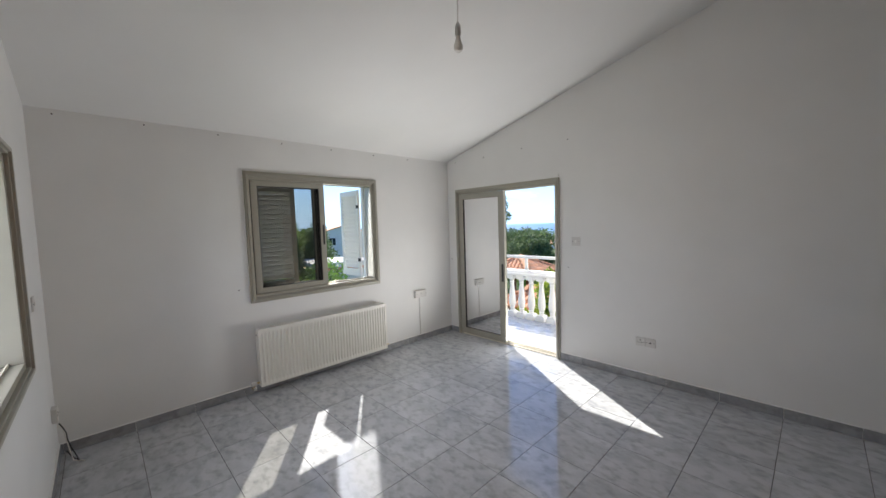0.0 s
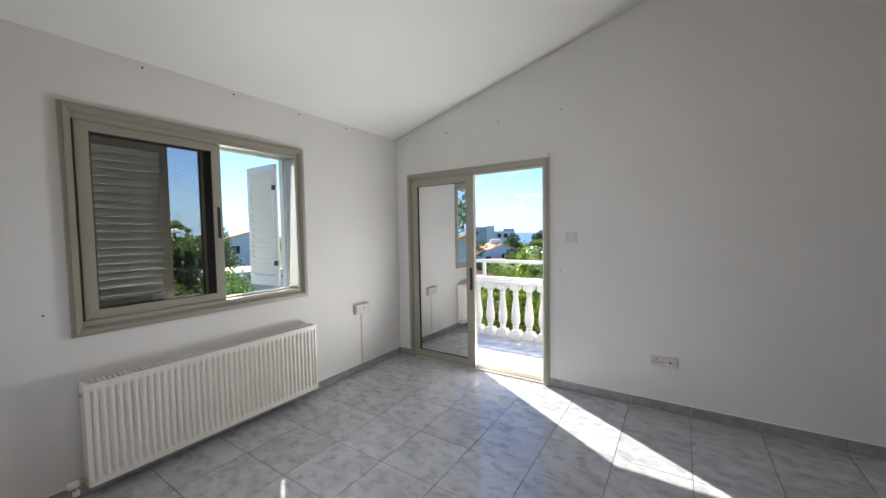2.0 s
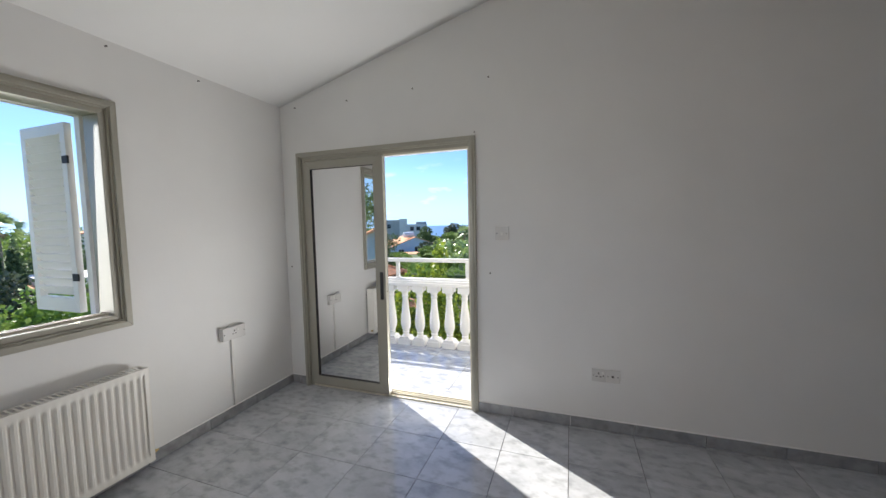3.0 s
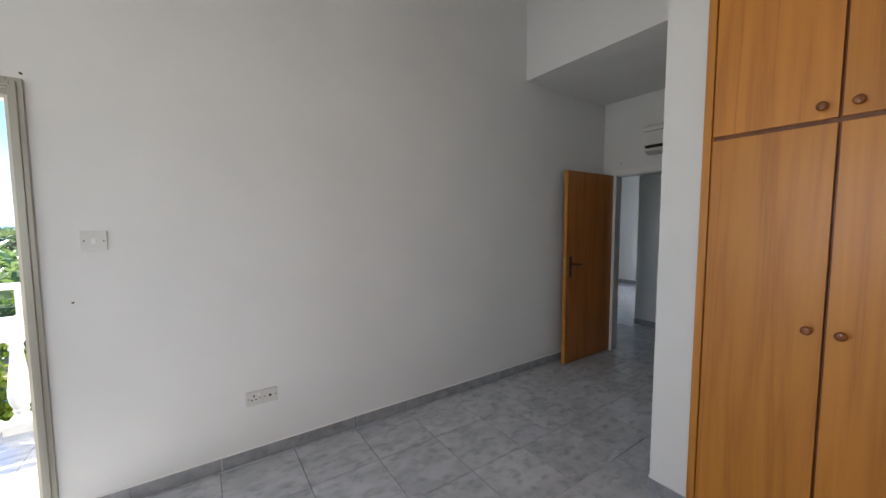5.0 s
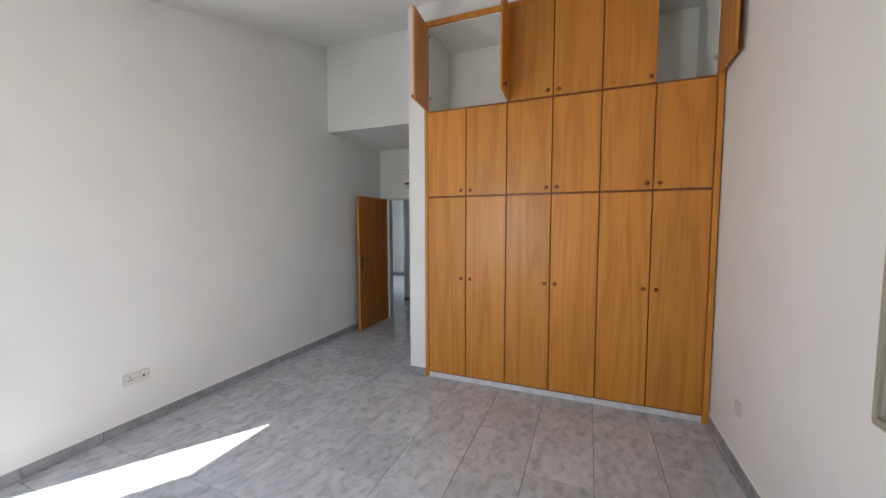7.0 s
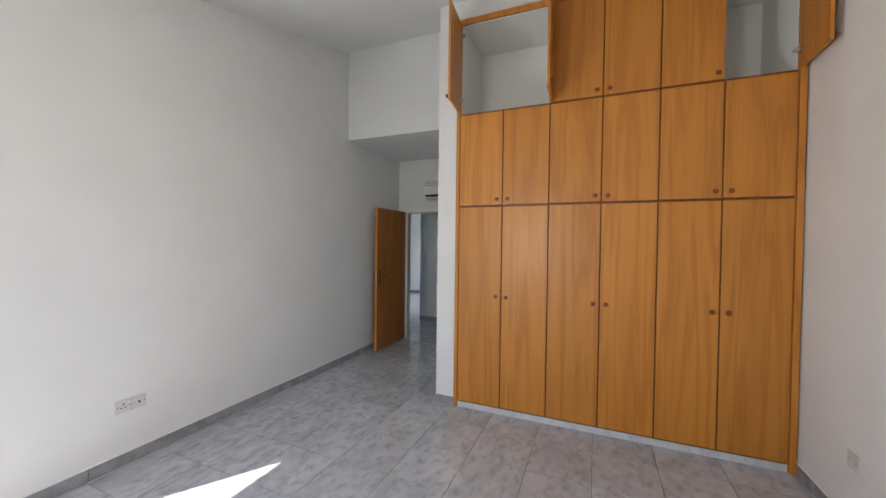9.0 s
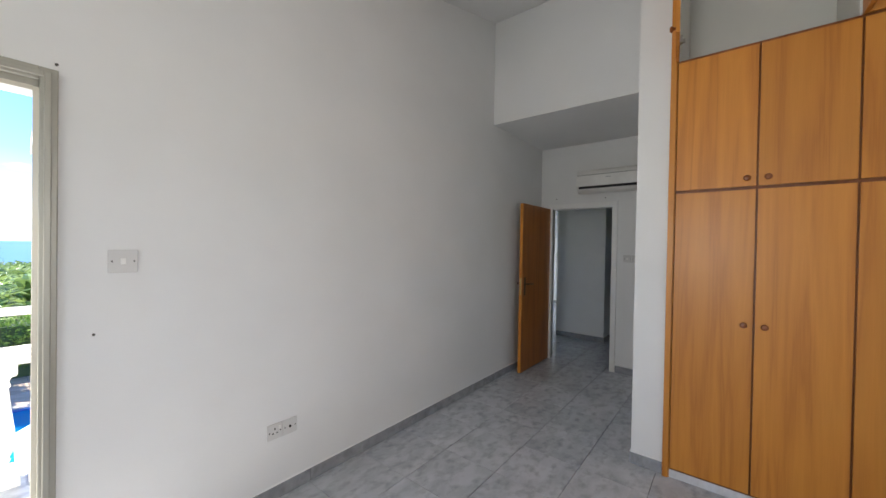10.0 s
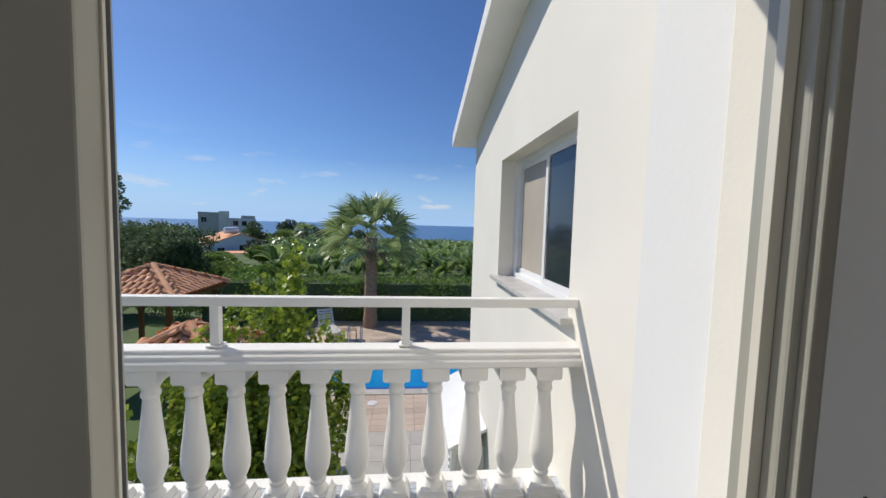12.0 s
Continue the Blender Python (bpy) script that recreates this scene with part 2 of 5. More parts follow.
# ---- mesh helpers ----
def bm_box(bm, x0, x1, y0, y1, z0, z1):
    v = [bm.verts.new(p) for p in ((x0, y0, z0), (x1, y0, z0), (x1, y1, z0), (x0, y1, z0),
                                   (x0, y0, z1), (x1, y0, z1), (x1, y1, z1), (x0, y1, z1))]
    for f in ((3, 2, 1, 0), (4, 5, 6, 7), (0, 1, 5, 4), (1, 2, 6, 5), (2, 3, 7, 6), (3, 0, 4, 7)):
        bm.faces.new([v[i] for i in f])
    return v


def bm_prism(bm, poly, axis, a, b):
    """A flat outline extruded along one axis; outline in the other two, in x, y, z order."""
    def place(p, d):
        return {"x": (d, p[0], p[1]), "y": (p[0], d, p[1]), "z": (p[0], p[1], d)}[axis]
    lo, hi = [bm.verts.new(place(p, a)) for p in poly], [bm.verts.new(place(p, b)) for p in poly]
    bm.faces.new(lo[::-1])
    bm.faces.new(hi)
    k = len(poly)
    for i in range(k):
        bm.faces.new((lo[i], lo[(i + 1) % k], hi[(i + 1) % k], hi[i]))


def bm_lathe(bm, profile, seg=16, at=(0, 0, 0), axis="z"):
    """A turned solid from (radius, height) rows."""
    rings = []
    for r, h in profile:
        ring = []
        for i in range(seg):
            a = 2 * math.pi * i / seg
            p = (r * math.cos(a), r * math.sin(a), h)
            if axis == "x":
                p = (h, r * math.cos(a), r * math.sin(a))
            if axis == "y":
                p = (r * math.cos(a), h, r * math.sin(a))
            ring.append(bm.verts.new((p[0] + at[0], p[1] + at[1], p[2] + at[2])))
        rings.append(ring)
    for a, b in zip(rings, rings[1:]):
        for i in range(seg):
            bm.faces.new((a[i], a[(i + 1) % seg], b[(i + 1) % seg], b[i]))
    bm.faces.new(rings[0][::-1])
    bm.faces.new(rings[-1])


def bm_tube(bm, pts, r, seg=8):
    """A round tube along a line of points."""
    rings = []
    pts = [Vector(p) for p in pts]
    for i, p in enumerate(pts):
        d = (pts[min(i + 1, len(pts) - 1)] - pts[max(i - 1, 0)]).normalized()
        u = d.orthogonal().normalized() if i == 0 else (u - d * u.dot(d)).normalized()
        w = d.cross(u)
        rr = r[i] if isinstance(r, (list, tuple)) else r
        rings.append([bm.verts.new(p + (u * math.cos(2 * math.pi * k / seg) + w * math.sin(2 * math.pi * k / seg)) * rr)
                      for k in range(seg)])
    for a, b in zip(rings, rings[1:]):
        for k in range(seg):
            bm.faces.new((a[k], a[(k + 1) % seg], b[(k + 1) % seg], b[k]))
    bm.faces.new(rings[0][::-1])
    bm.faces.new(rings[-1])


def mesh_of(name, bm, mat, bevel=0.0, smooth=False):
    if bevel:
        bmesh.ops.bevel(bm, geom=bm.edges[:], offset=bevel, segments=2, affect="EDGES", profile=0.6)
    bmesh.ops.recalc_face_normals(bm, faces=bm.faces[:])
    me = bpy.data.meshes.new(name)
    bm.to_mesh(me)
    bm.free()
    if mat:
        me.materials.append(mat)
    if smooth:
        me.shade_smooth()
        me.set_sharp_from_angle(angle=radians(38))
    return me


def part(name, bm, mat, parent, label="", bevel=0.0, smooth=False):
    ob = new(name, mesh_of(name, bm, mat, bevel, smooth))
    if parent:
        ob.parent = parent
    if label:
        ob["label"] = label
    return ob


def box_part(name, x0, x1, y0, y1, z0, z1, mat, parent, label="", bevel=0.0):
    bm = bmesh.new()
    bm_box(bm, min(x0, x1), max(x0, x1), min(y0, y1), max(y0, y1), min(z0, z1), max(z0, z1))
    return part(name, bm, mat, parent, label, bevel)


def thing(name, label, category, at=(0, 0, 0), rz=0.0, group=""):
    ob = new(name)
    ob.matrix_basis = pose(*at, 0, 0, rz)
    ob.empty_display_size = 0.1
    return tagged(ob, label, category, group)


def structure(name, bm, mat, label, category, bevel=0.0):
    ob = part(name, bm, mat, None, "", bevel)
    return tagged(ob, label, category, kind="structure")


# ---- the room's shell ----
RX, RY = 4.52, -4.245          # wardrobe front, south wall
WT = 0.28                     # wall thickness


def ceil_z(x):
    return 2.60 + 0.265 * x


# west wall with its window opening
WY0, WY1, WZ0, WZ1 = -2.826, -1.365, 0.975, 2.195
bm = bmesh.new()
top = ceil_z(0) + 0.02
for y0, y1, z0, z1 in ((RY - WT, WY0, -0.2, top), (WY1, WT, -0.2, top), (WY0, WY1, -0.2, WZ0), (WY0, WY1, WZ1, top)):
    bm_box(bm, -WT, 0, y0, y1, z0, z1)
structure("wall_west", bm, PLASTER, "white painted plaster wall with a window opening", "wall")

# north wall with the balcony doorway
DX0, DX1, DZ1 = 0.205, 1.82, 2.12
bm = bmesh.new()
for x0, x1, z0 in ((0.0, DX0, -0.2), (DX0, DX1, DZ1), (DX1, 6.45, -0.2)):
    bm_prism(bm, [(x0, z0), (x1, z0), (x1, ceil_z(x1) + 0.02), (x0, ceil_z(x0) + 0.02)], "y", 0, WT)
structure("wall_north", bm, PLASTER, "white painted plaster wall under a sloping ceiling", "wall")

# south wall with its window opening
SX0, SX1, SZ0, SZ1 = 1.13, 2.685, 0.99, 2.06
bm = bmesh.new()
for x0, x1, z0, z1 in ((0.0, SX0, -0.2, None), (SX1, 5.3, -0.2, None), (SX0, SX1, -0.2, SZ0), (SX0, SX1, SZ1, None)):
    za, zb = (z1, z1) if z1 else (ceil_z(x0) + 0.02, ceil_z(x1) + 0.02)
    bm_prism(bm, [(x0, z0), (x1, z0), (x1, zb), (x0, za)], "y", RY - WT, RY)
structure("wall_south", bm, PLASTER, "white painted plaster wall with a wide window opening", "wall")

# pier beside the wardrobe, running on as the passage's side wall
bm = bmesh.new()
bm_prism(bm, [(4.52, -0.2), (6.45, -0.2), (6.45, ceil_z(6.45)), (4.52, ceil_z(4.52) + 0.02)], "y", -1.735, -1.545)
structure("wall_pier", bm, PLASTER, "white plaster pier between wardrobe and passage", "wall")
bm = bmesh.new()
bm_prism(bm, [(RY, -0.2), (-1.735, -0.2), (-1.735, ceil_z(5.14)), (RY, ceil_z(5.14))], "x", 5.14, 5.3)
structure("wall_behind_wardrobe", bm, PLASTER, "white plaster wall behind the built-in wardrobe", "wall")

# end wall of the passage with the inner doorway
bm = bmesh.new()
for y0, y1, z0, z1 in ((-1.735, -0.95, -0.2, 4.4), (-0.115, 0.28, -0.2, 4.4), (-0.95, -0.115, 2.045, 4.4)):
    bm_box(bm, 6.45, 6.6, y0, y1, z0, z1)
structure("wall_east", bm, PLASTER, "white plaster wall with an inner doorway", "wall")

# lowered passage ceiling with its upright face
bm = bmesh.new()
bm_prism(bm, [(5.14, 2.85), (6.45, 2.85), (6.45, ceil_z(6.45)), (5.14, ceil_z(5.14) + 0.02)], "y", -1.545, 0)
structure("ceiling_passage", bm, CEIL, "white lowered ceiling over the passage", "ceiling")

bm = bmesh.new()
bm_prism(bm, [(-0.45, ceil_z(-0.45)), (6.6, ceil_z(6.6)), (6.6, ceil_z(6.6) + 0.22), (-0.45, ceil_z(-0.45) + 0.22)], "y", RY - 0.5, 0.4)
structure("ceiling", bm, CEIL, "white plastered sloping ceiling", "ceiling")

# slab under all rooms
bm = bmesh.new()
bm_box(bm, -WT, 11.6, -4.56, 0.28, -0.3, -0.008)
bm_box(bm, 6.42, 11.6, 0.28, 2.9, -0.3, -0.008)
FLOOR = structure("floor", bm, GROUT, "grey marbled ceramic tile floor with dark joints", "floor")

# ---- windows and doors ----
def rect_frame(name, plane, a0, a1, z0, z1, d0, d1, w, mat, parent, label="", bevel=0.003):
    """A rectangular frame of four mitred bars; plane 'x' lies in the yz plane, plane 'y' in the xz plane."""
    wl, wr, wb, wt = (w, w, w, w) if not isinstance(w, tuple) else w
    out, inn = [(a0, z0), (a1, z0), (a1, z1), (a0, z1)], [(a0 + wl, z0 + wb), (a1 - wr, z0 + wb), (a1 - wr, z1 - wt), (a0 + wl, z1 - wt)]
    bm = bmesh.new()
    for i in range(4):
        j = (i + 1) % 4
        bm_prism(bm, [out[i], out[j], inn[j], inn[i]], plane, d0, d1)
    return part(name, bm, mat, parent, label, bevel)


def louvre_leaf(parent, w, h, mat, name="shutter", label="", tilt=-52):
    """A louvred shutter leaf, hinged at its origin, lying along +x, front to -y."""
    leaf = new(name)
    leaf.parent = parent
    if label:
        leaf["label"] = label
    rect_frame("leaf_frame", "y", 0, w, 0, h, -0.018, 0.018, (0.05, 0.05, 0.09, 0.07), mat, leaf)
    n = int((h - 0.16) / 0.052)
    bm = bmesh.new()
    bm_box(bm, 0.045, w - 0.045, -0.038, 0.038, -0.004, 0.004)
    bmesh.ops.rotate(bm, verts=bm.verts[:], cent=(0, 0, 0), matrix=Matrix.Rotation(radians(tilt), 3, "X"))
    me = mesh_of("slat", bm, mat, 0.0015)
    for i in range(n):
        s = new("slat", me)
        s.parent = leaf
        s.location = (0, 0, 0.105 + (i + 0.5) * (h - 0.175) / n)
    for z in (0.22, h - 0.22):
        box_part("hinge", -0.02, 0.03, 0.016, 0.026, z - 0.022, z + 0.022, RUBBER, leaf, "black hinge")
    return leaf


def sash(parent, plane, a0, a1, z0, z1, d, glass, handle_side=None, name="sash"):
    """A sliding sash: pale aluminium bars, black gasket, glass and a black finger pull."""
    th = 0.032
    s = rect_frame(name, plane, a0, a1, z0, z1, d - th / 2, d + th / 2, (0.062, 0.062, 0.07, 0.055), ALU, parent, "champagne aluminium sliding sash")
    rect_frame("gasket", plane, a0 + 0.056, a1 - 0.056, z0 + 0.064, z1 - 0.049, d - 0.012, d + 0.012, 0.012, RUBBER, s, "black rubber gasket", 0)
    bm = bmesh.new()
    if plane == "x":
        bm_box(bm, d - 0.004, d + 0.004, a0 + 0.06, a1 - 0.06, z0 + 0.067, z1 - 0.052)
    else:
        bm_box(bm, a0 + 0.06, a1 - 0.06, d - 0.004, d + 0.004, z0 + 0.067, z1 - 0.052)
    part("pane", bm, glass, s, "tinted glass pane")
    return s


# west window
win = tagged(new("window_1"), "champagne aluminium sliding window half open with white louvred shutters", "window", kind="structure")
rect_frame("architrave", "x", -2.853, -1.31, 0.922, 2.25, 0.0, 0.022, 0.05, ALU, win, bevel=0.004)
rect_frame("architrave_step", "x", -2.835, -1.328, 0.94, 2.232, 0.0205, 0.034, 0.02, ALU, win, "raised aluminium moulding", 0.003)
rect_frame("window_frame", "x", -2.83, -1.36, 0.97, 2.20, -0.135, 0.006, (0.018, 0.034, 0.034, 0.034), ALU, win)
for k in (-0.05, -0.09):
    box_part("track", k - 0.004, k + 0.004, -2.77, -1.395, 1.004, 1.018, ALU_IN, win, "bare metal track", 0.001)
# black strip puts the shade of the gap beside the sash into colour
box_part("side_channel", -0.05, -0.012, -2.811, -2.788, 1.004, 2.166, RUBBER, win, "black strip standing for the side channel's dark gap")
sl = sash(win, "x", -2.786, -2.005, 0.99, 2.165, -0.028, GLASS)
box_part("finger_pull", -0.014, -0.008, -2.043, -2.021, 1.47, 1.70, RUBBER, sl, "black finger pull", 0.003)
sl = sash(win, "x", -2.786, -2.06, 0.99, 2.165, -0.075, GLASS)
# black seal whose colour also carries the shade on this rear stile
rect_frame("shaded_brush_seal", "x", -2.105, -2.062, 1.0, 2.15, -0.057, -0.048, 0.02, RUBBER, sl, "black brush seal", 0)
bm = bmesh.new()
bm_box(bm, -0.36, -0.10, -2.83, -1.335, 0.925, 0.968)
part("window_sill", bm, STUCCO, win, "pale stone outer sill", 0.006)
rect_frame("shutter_frame", "x", -2.825, -1.365, 0.968, 2.195, -0.24, -0.19, 0.02, WHITEPAINT, win, "white shutter frame")
lf = louvre_leaf(win, 0.53, 1.15, WHITEPAINT, "shutter", "white louvred shutter leaf, closed", -48)
lf.matrix_basis = pose(-0.225, -2.80, 1.0, 0, 0, 90)
lf = louvre_leaf(win, 0.45, 1.15, WHITEPAINT, "shutter", "white louvred shutter leaf, swung open", 52)
lf.matrix_basis = pose(-0.300, -1.388, 1.0, 0, 0, 181)

# eave out of sight, sized so its shade ends the window's sun patch
bm = bmesh.new()
bm_box(bm, -0.70, -0.262, -4.7, 0.28, 2.60, 2.76)
structure("roof_eave_west", bm, STUCCO, "cream boxed eave along the west wall", "roof")

# south window
win = tagged(new("window_2"), "wide champagne aluminium sliding window with brown shutters behind", "window", kind="structure")
rect_frame("architrave", "y", 1.06, 2.76, 0.93, 2.132, RY, RY + 0.022, 0.05, ALU, win, bevel=0.004)
rect_frame("architrave_step", "y", 1.078, 2.742, 0.948, 2.114, RY + 0.0205, RY + 0.034, 0.02, ALU, win, "raised aluminium moulding", 0.003)
rect_frame("window_frame", "y", 1.12, 2.695, 0.98, 2.07, RY - 0.135, RY + 0.006, 0.034, ALU, win)
for k in (-0.05, -0.09):
    box_part("track", 1.155, 2.66, RY + k - 0.004, RY + k + 0.004, 1.013, 1.027, ALU_IN, win, "bare metal track", 0.001)
sash(win, "y", 1.90, 2.66, 1.0, 2.04, RY - 0.075, GLASS)
sash(win, "y", 1.87, 2.63, 1.0, 2.04, RY - 0.028, GLASS)
box_part("window_sill", 1.09, 2.725, RY - 0.36, RY - 0.14, 0.935, 0.98, STUCCO, win, "pale stone outer sill", 0.006)
for x in (1.92, 2.30):
    lf = louvre_leaf(win, 0.375, 1.04, WOOD_EDGE, "shutter", "brown louvred shutter leaf, closed")
    lf.matrix_basis = pose(x, RY - 0.22, 1.0, 0, 0, 0)

# balcony door
dr = tagged(new("door_1"), "champagne aluminium sliding balcony door, slid half open", "door", kind="structure")
for x0, x1, z0, z1 in ((0.172, 0.222, 0.0, 2.165), (1.80, 1.85, 0.0, 2.165), (0.222, 1.80, 2.115, 2.165)):
    box_part("architrave", x0, x1, -0.022, -0.001, z0, z1, ALU, dr, bevel=0.004)
for x0, x1, z0, z1 in ((0.19, 0.21, 0.0, 2.147), (1.812, 1.832, 0.0, 2.147), (0.21, 1.812, 2.127, 2.147)):
    box_part("architrave_step", x0, x1, -0.034, -0.0205, z0, z1, ALU, dr, "raised aluminium moulding", 0.003)
for x0, x1, z0, z1 in ((0.206, 0.25, 0.0, 2.119), (1.80, 1.819, 0.0, 2.119), (0.25, 1.80, 2.09, 2.119)):
    box_part("door_frame", x0, x1, 0.0, 0.04, z0, z1, ALU, dr, bevel=0.003)
# fins use the paler aluminium, so sunlight on the edge is in their colour
box_part("jamb_fin", 1.784, 1.801, -0.002, 0.010, 0.0, 2.088, ALU_IN, dr, "aluminium fin with its sunlit edge put into the colour", 0.001)
box_part("head_fin", 1.06, 1.784, -0.002, 0.010, 2.074, 2.091, ALU_IN, dr, "aluminium fin with its sunlit edge put into the colour", 0.001)
box_part("threshold", 0.25, 1.80, 0.0, 0.13, -0.006, 0.012, ALU_IN, dr, "worn aluminium threshold", 0.002)
for y in (0.035, 0.065, 0.095):
    box_part("track", 0.25, 1.80, y - 0.004, y + 0.004, 0.011, 0.026, ALU_IN, dr, "bare metal track", 0.001)


def door_panel(x0, x1, y, pull, th=0.02):
    s = rect_frame("sliding_panel", "y", x0, x1, 0.02, 2.085, y - th, y + th, (0.055, 0.095, 0.085, 0.07), ALU, dr, "sliding panel with mirrored glass")
    rect_frame("gasket", "y", x0 + 0.049, x1 - 0.089, 0.099, 2.021, y - th + 0.0035, y + th - 0.0035, 0.008, RUBBER, s, "black rubber gasket", 0)
    bm = bmesh.new()
    bm_box(bm, x0 + 0.053, x1 - 0.093, y - 0.005, y + 0.005, 0.103, 2.017)
    part("pane", bm, MIRROR, s, "mirrored solar glass pane")
    if pull:
        box_part("edge_seal", x1 - 0.001, x1 + 0.0015, y + 0.011, y + 0.018, 0.03, 2.07, RUBBER, s, "black brush seal in the panel's edge")
        box_part("edge_lip", x1 - 0.001, x1 + 0.003, y + 0.006, y + 0.0105, 0.03, 2.07, ALU_IN, s, "pale lip along the panel's edge", 0.001)
        box_part("finger_pull", x1 - 0.055, x1 - 0.023, y - th - 0.004, y - th + 0.001, 0.86, 1.10, RUBBER, s, "black finger pull", 0.003)
        bm = bmesh.new()
        bm_lathe(bm, [(0.006, 0), (0.006, 0.004)], 10, (x1 - 0.001, y, 0.93), "x")
        part("latch_hole", bm, DARK, s, "dark latch hole")


door_panel(0.255, 1.051, 0.016, True, 0.024)
door_panel(0.262, 1.02, 0.063, False, 0.011)

# inner door with white casing
dr = tagged(new("door_2"), "brown veneered inner door standing open against the wall", "door", kind="structure")
for y0, y1, z0, z1 in ((-0.175, -0.118, 0.0, 2.09), (-0.985, -0.925, 0.0, 2.09), (-0.925, -0.175, 2.032, 2.09)):
    box_part("casing", 6.425, 6.449, y0, y1, z0, z1, WHITEPAINT, dr, "white painted casing", 0.003)
for y0, y1, z0, z1 in ((-0.95, -0.925, 0.0, 2.045), (-0.14, -0.115, 0.0, 2.045), (-0.925, -0.14, 2.022, 2.045)):
    box_part("jamb", 6.45, 6.60, y0, y1, z0, z1, WHITEPAINT, dr, "white painted jamb", 0.002)
leaf = box_part("leaf", 5.612, 6.43, -0.145, -0.105, 0.01, 2.03, DOORWOOD, dr, "brown wood veneer leaf", 0.002)
box_part("edge_strip", 5.6065, 5.6125, -0.143, -0.107, 0.012, 2.028, WOOD, leaf, "lighter solid wood edge")
box_part("lock_plate", 5.603, 5.607, -0.135, -0.115, 0.94, 1.14, BRASS, leaf, "brass lock plate", 0.001)
for side, y0 in ((-1, -0.145), (1, -0.105)):
    box_part("backplate", 5.655, 5.69, y0, y0 + side * 0.008, 0.93, 1.15, BRONZE, leaf, "bronze backplate", 0.003)
    bm = bmesh.new()
    bm_tube(bm, [(5.672, y0, 1.07), (5.672, y0 + side * 0.05, 1.07), (5.70, y0 + side * 0.058, 1.07), (5.79, y0 + side * 0.055, 1.065)], 0.009, 10)
    part("lever", bm, BRONZE, leaf, "bronze lever handle", smooth=True)

# ---- skirting, in tiles ----
SK = bmesh.new()
bm_box(SK, 0.0015, 0.4185, 0.0, 0.011, 0.0, 0.079)
SK_MESH = mesh_of("skirting_tile", SK, SKIRT, 0.0015)
skirt = tagged(new("baseboard"), "grey marbled tile skirting along the white walls", "baseboard", kind="structure")


def skirting(x0, y0, ang, length, first=0.42):
    """Tiles laid end to end from a corner, their faces to the right-hand side of the line."""
    d = Vector((math.cos(radians(ang)), math.sin(radians(ang)), 0))
    s, step = 0.0, first
    while s < length - 0.01:
        step = min(step, length - s)
        o = new("skirting_tile", SK_MESH)
        o.parent = skirt
        p = Vector((x0, y0, 0.002)) + d * s
        o.matrix_basis = pose(*p, 0, 0, ang) @ Matrix.Diagonal((step / 0.42, 1, 1, 1))
        s, step = s + step, 0.42
    # white bead stands for the skirting's top ledge catching light
    bm = bmesh.new()
    bm_prism(bm, [(0.0005, 0.0), (0.0095, 0.0), (0.0035, 0.005), (0.0005, 0.006)], "x", 0.0, length)
    o = part("lit_ledge", bm, PLASTER, skirt, "thin white bead, the skirting's lit ledge put into colour")
    o.matrix_basis = pose(x0, y0, 0.081, 0, 0, ang)


skirting(0.172, 0, 180, 0.16)
skirting(6.42, 0, 180, 4.57, 0.10)
skirting(0, -0.0, 270, 4.245, 0.44)
skirting(0, RY, 0, 4.50, 0.40)
skirting(4.52, -1.735, 90, 0.19, 0.19)
skirting(4.52, -1.545, 0, 1.9, 0.30)
skirting(6.45, -1.545, 90, 0.56, 0.14)

# ---- built-in wardrobe ----
COLS = [-1.776, -2.183, -2.582, -2.989, -3.387, -3.785, -4.19]
ROWS = [(0.072, 1.876), (1.896, 2.725), (2.745, 3.560)]
wr = thing("built_in_wardrobe", "honey veneer wardrobe with three rows of doors, some standing open", "wardrobe", (4.52, -1.735, 0))
INNER = material("pale_lining", (0.80, 0.81, 0.775), 0.5, color2=(0.77, 0.78, 0.745), scale=2)


def W(name, x0, x1, y0, y1, z0, z1, mat, label="", bevel=0.001, parent=None):
    """A wardrobe board given in room coordinates."""
    ob = box_part(name, x0 - 4.52, x1 - 4.52, y0 + 1.735, y1 + 1.735, z0, z1, mat, parent or wr, label, bevel)
    return ob


W("side_board", 4.505, 5.12, -1.776, -1.737, 0.0, 3.60, WOOD, "honey veneer side board")
W("side_board", 4.505, 5.12, -4.235, -4.192, 0.0, 3.60, WOOD, "honey veneer side board")
W("back_board", 5.105, 5.135, -4.235, -1.776, 0.06, 3.60, INNER, "pale lining board")
W("top_board", 4.505, 5.10, -4.19, -1.778, 3.568, 3.60, WOOD)
W("lining", 4.515, 5.10, -1.784, -1.777, 2.75, 3.566, INNER, "pale lining board")
W("lining", 4.515, 5.10, -4.191, -4.184, 2.75, 3.566, INNER, "pale lining board")
W("lining", 4.515, 5.10, -4.183, -1.785, 3.558, 3.566, INNER, "pale lining board")
W("shelf", 4.53, 5.10, -4.19, -1.778, 2.725, 2.745, INNER, "pale lining board")
W("shelf_edge", 4.508, 4.529, -4.19, -1.778, 2.724, 2.746, STRIP, "brown shelf edge")
W("shelf", 4.53, 5.10, -4.19, -1.778, 1.876, 1.896, INNER, "pale lining board")
W("shelf_edge", 4.508, 4.529, -4.19, -1.778, 1.874, 1.898, STRIP, "brown shelf edge")
W("bottom_board", 4.51, 5.10, -4.19, -1.778, 0.052, 0.07, WOOD_EDGE)
for y in COLS[2:6:2]:
    W("divider", 4.53, 5.10, y - 0.009, y + 0.009, 0.07, 3.566, INNER, "pale lining board")
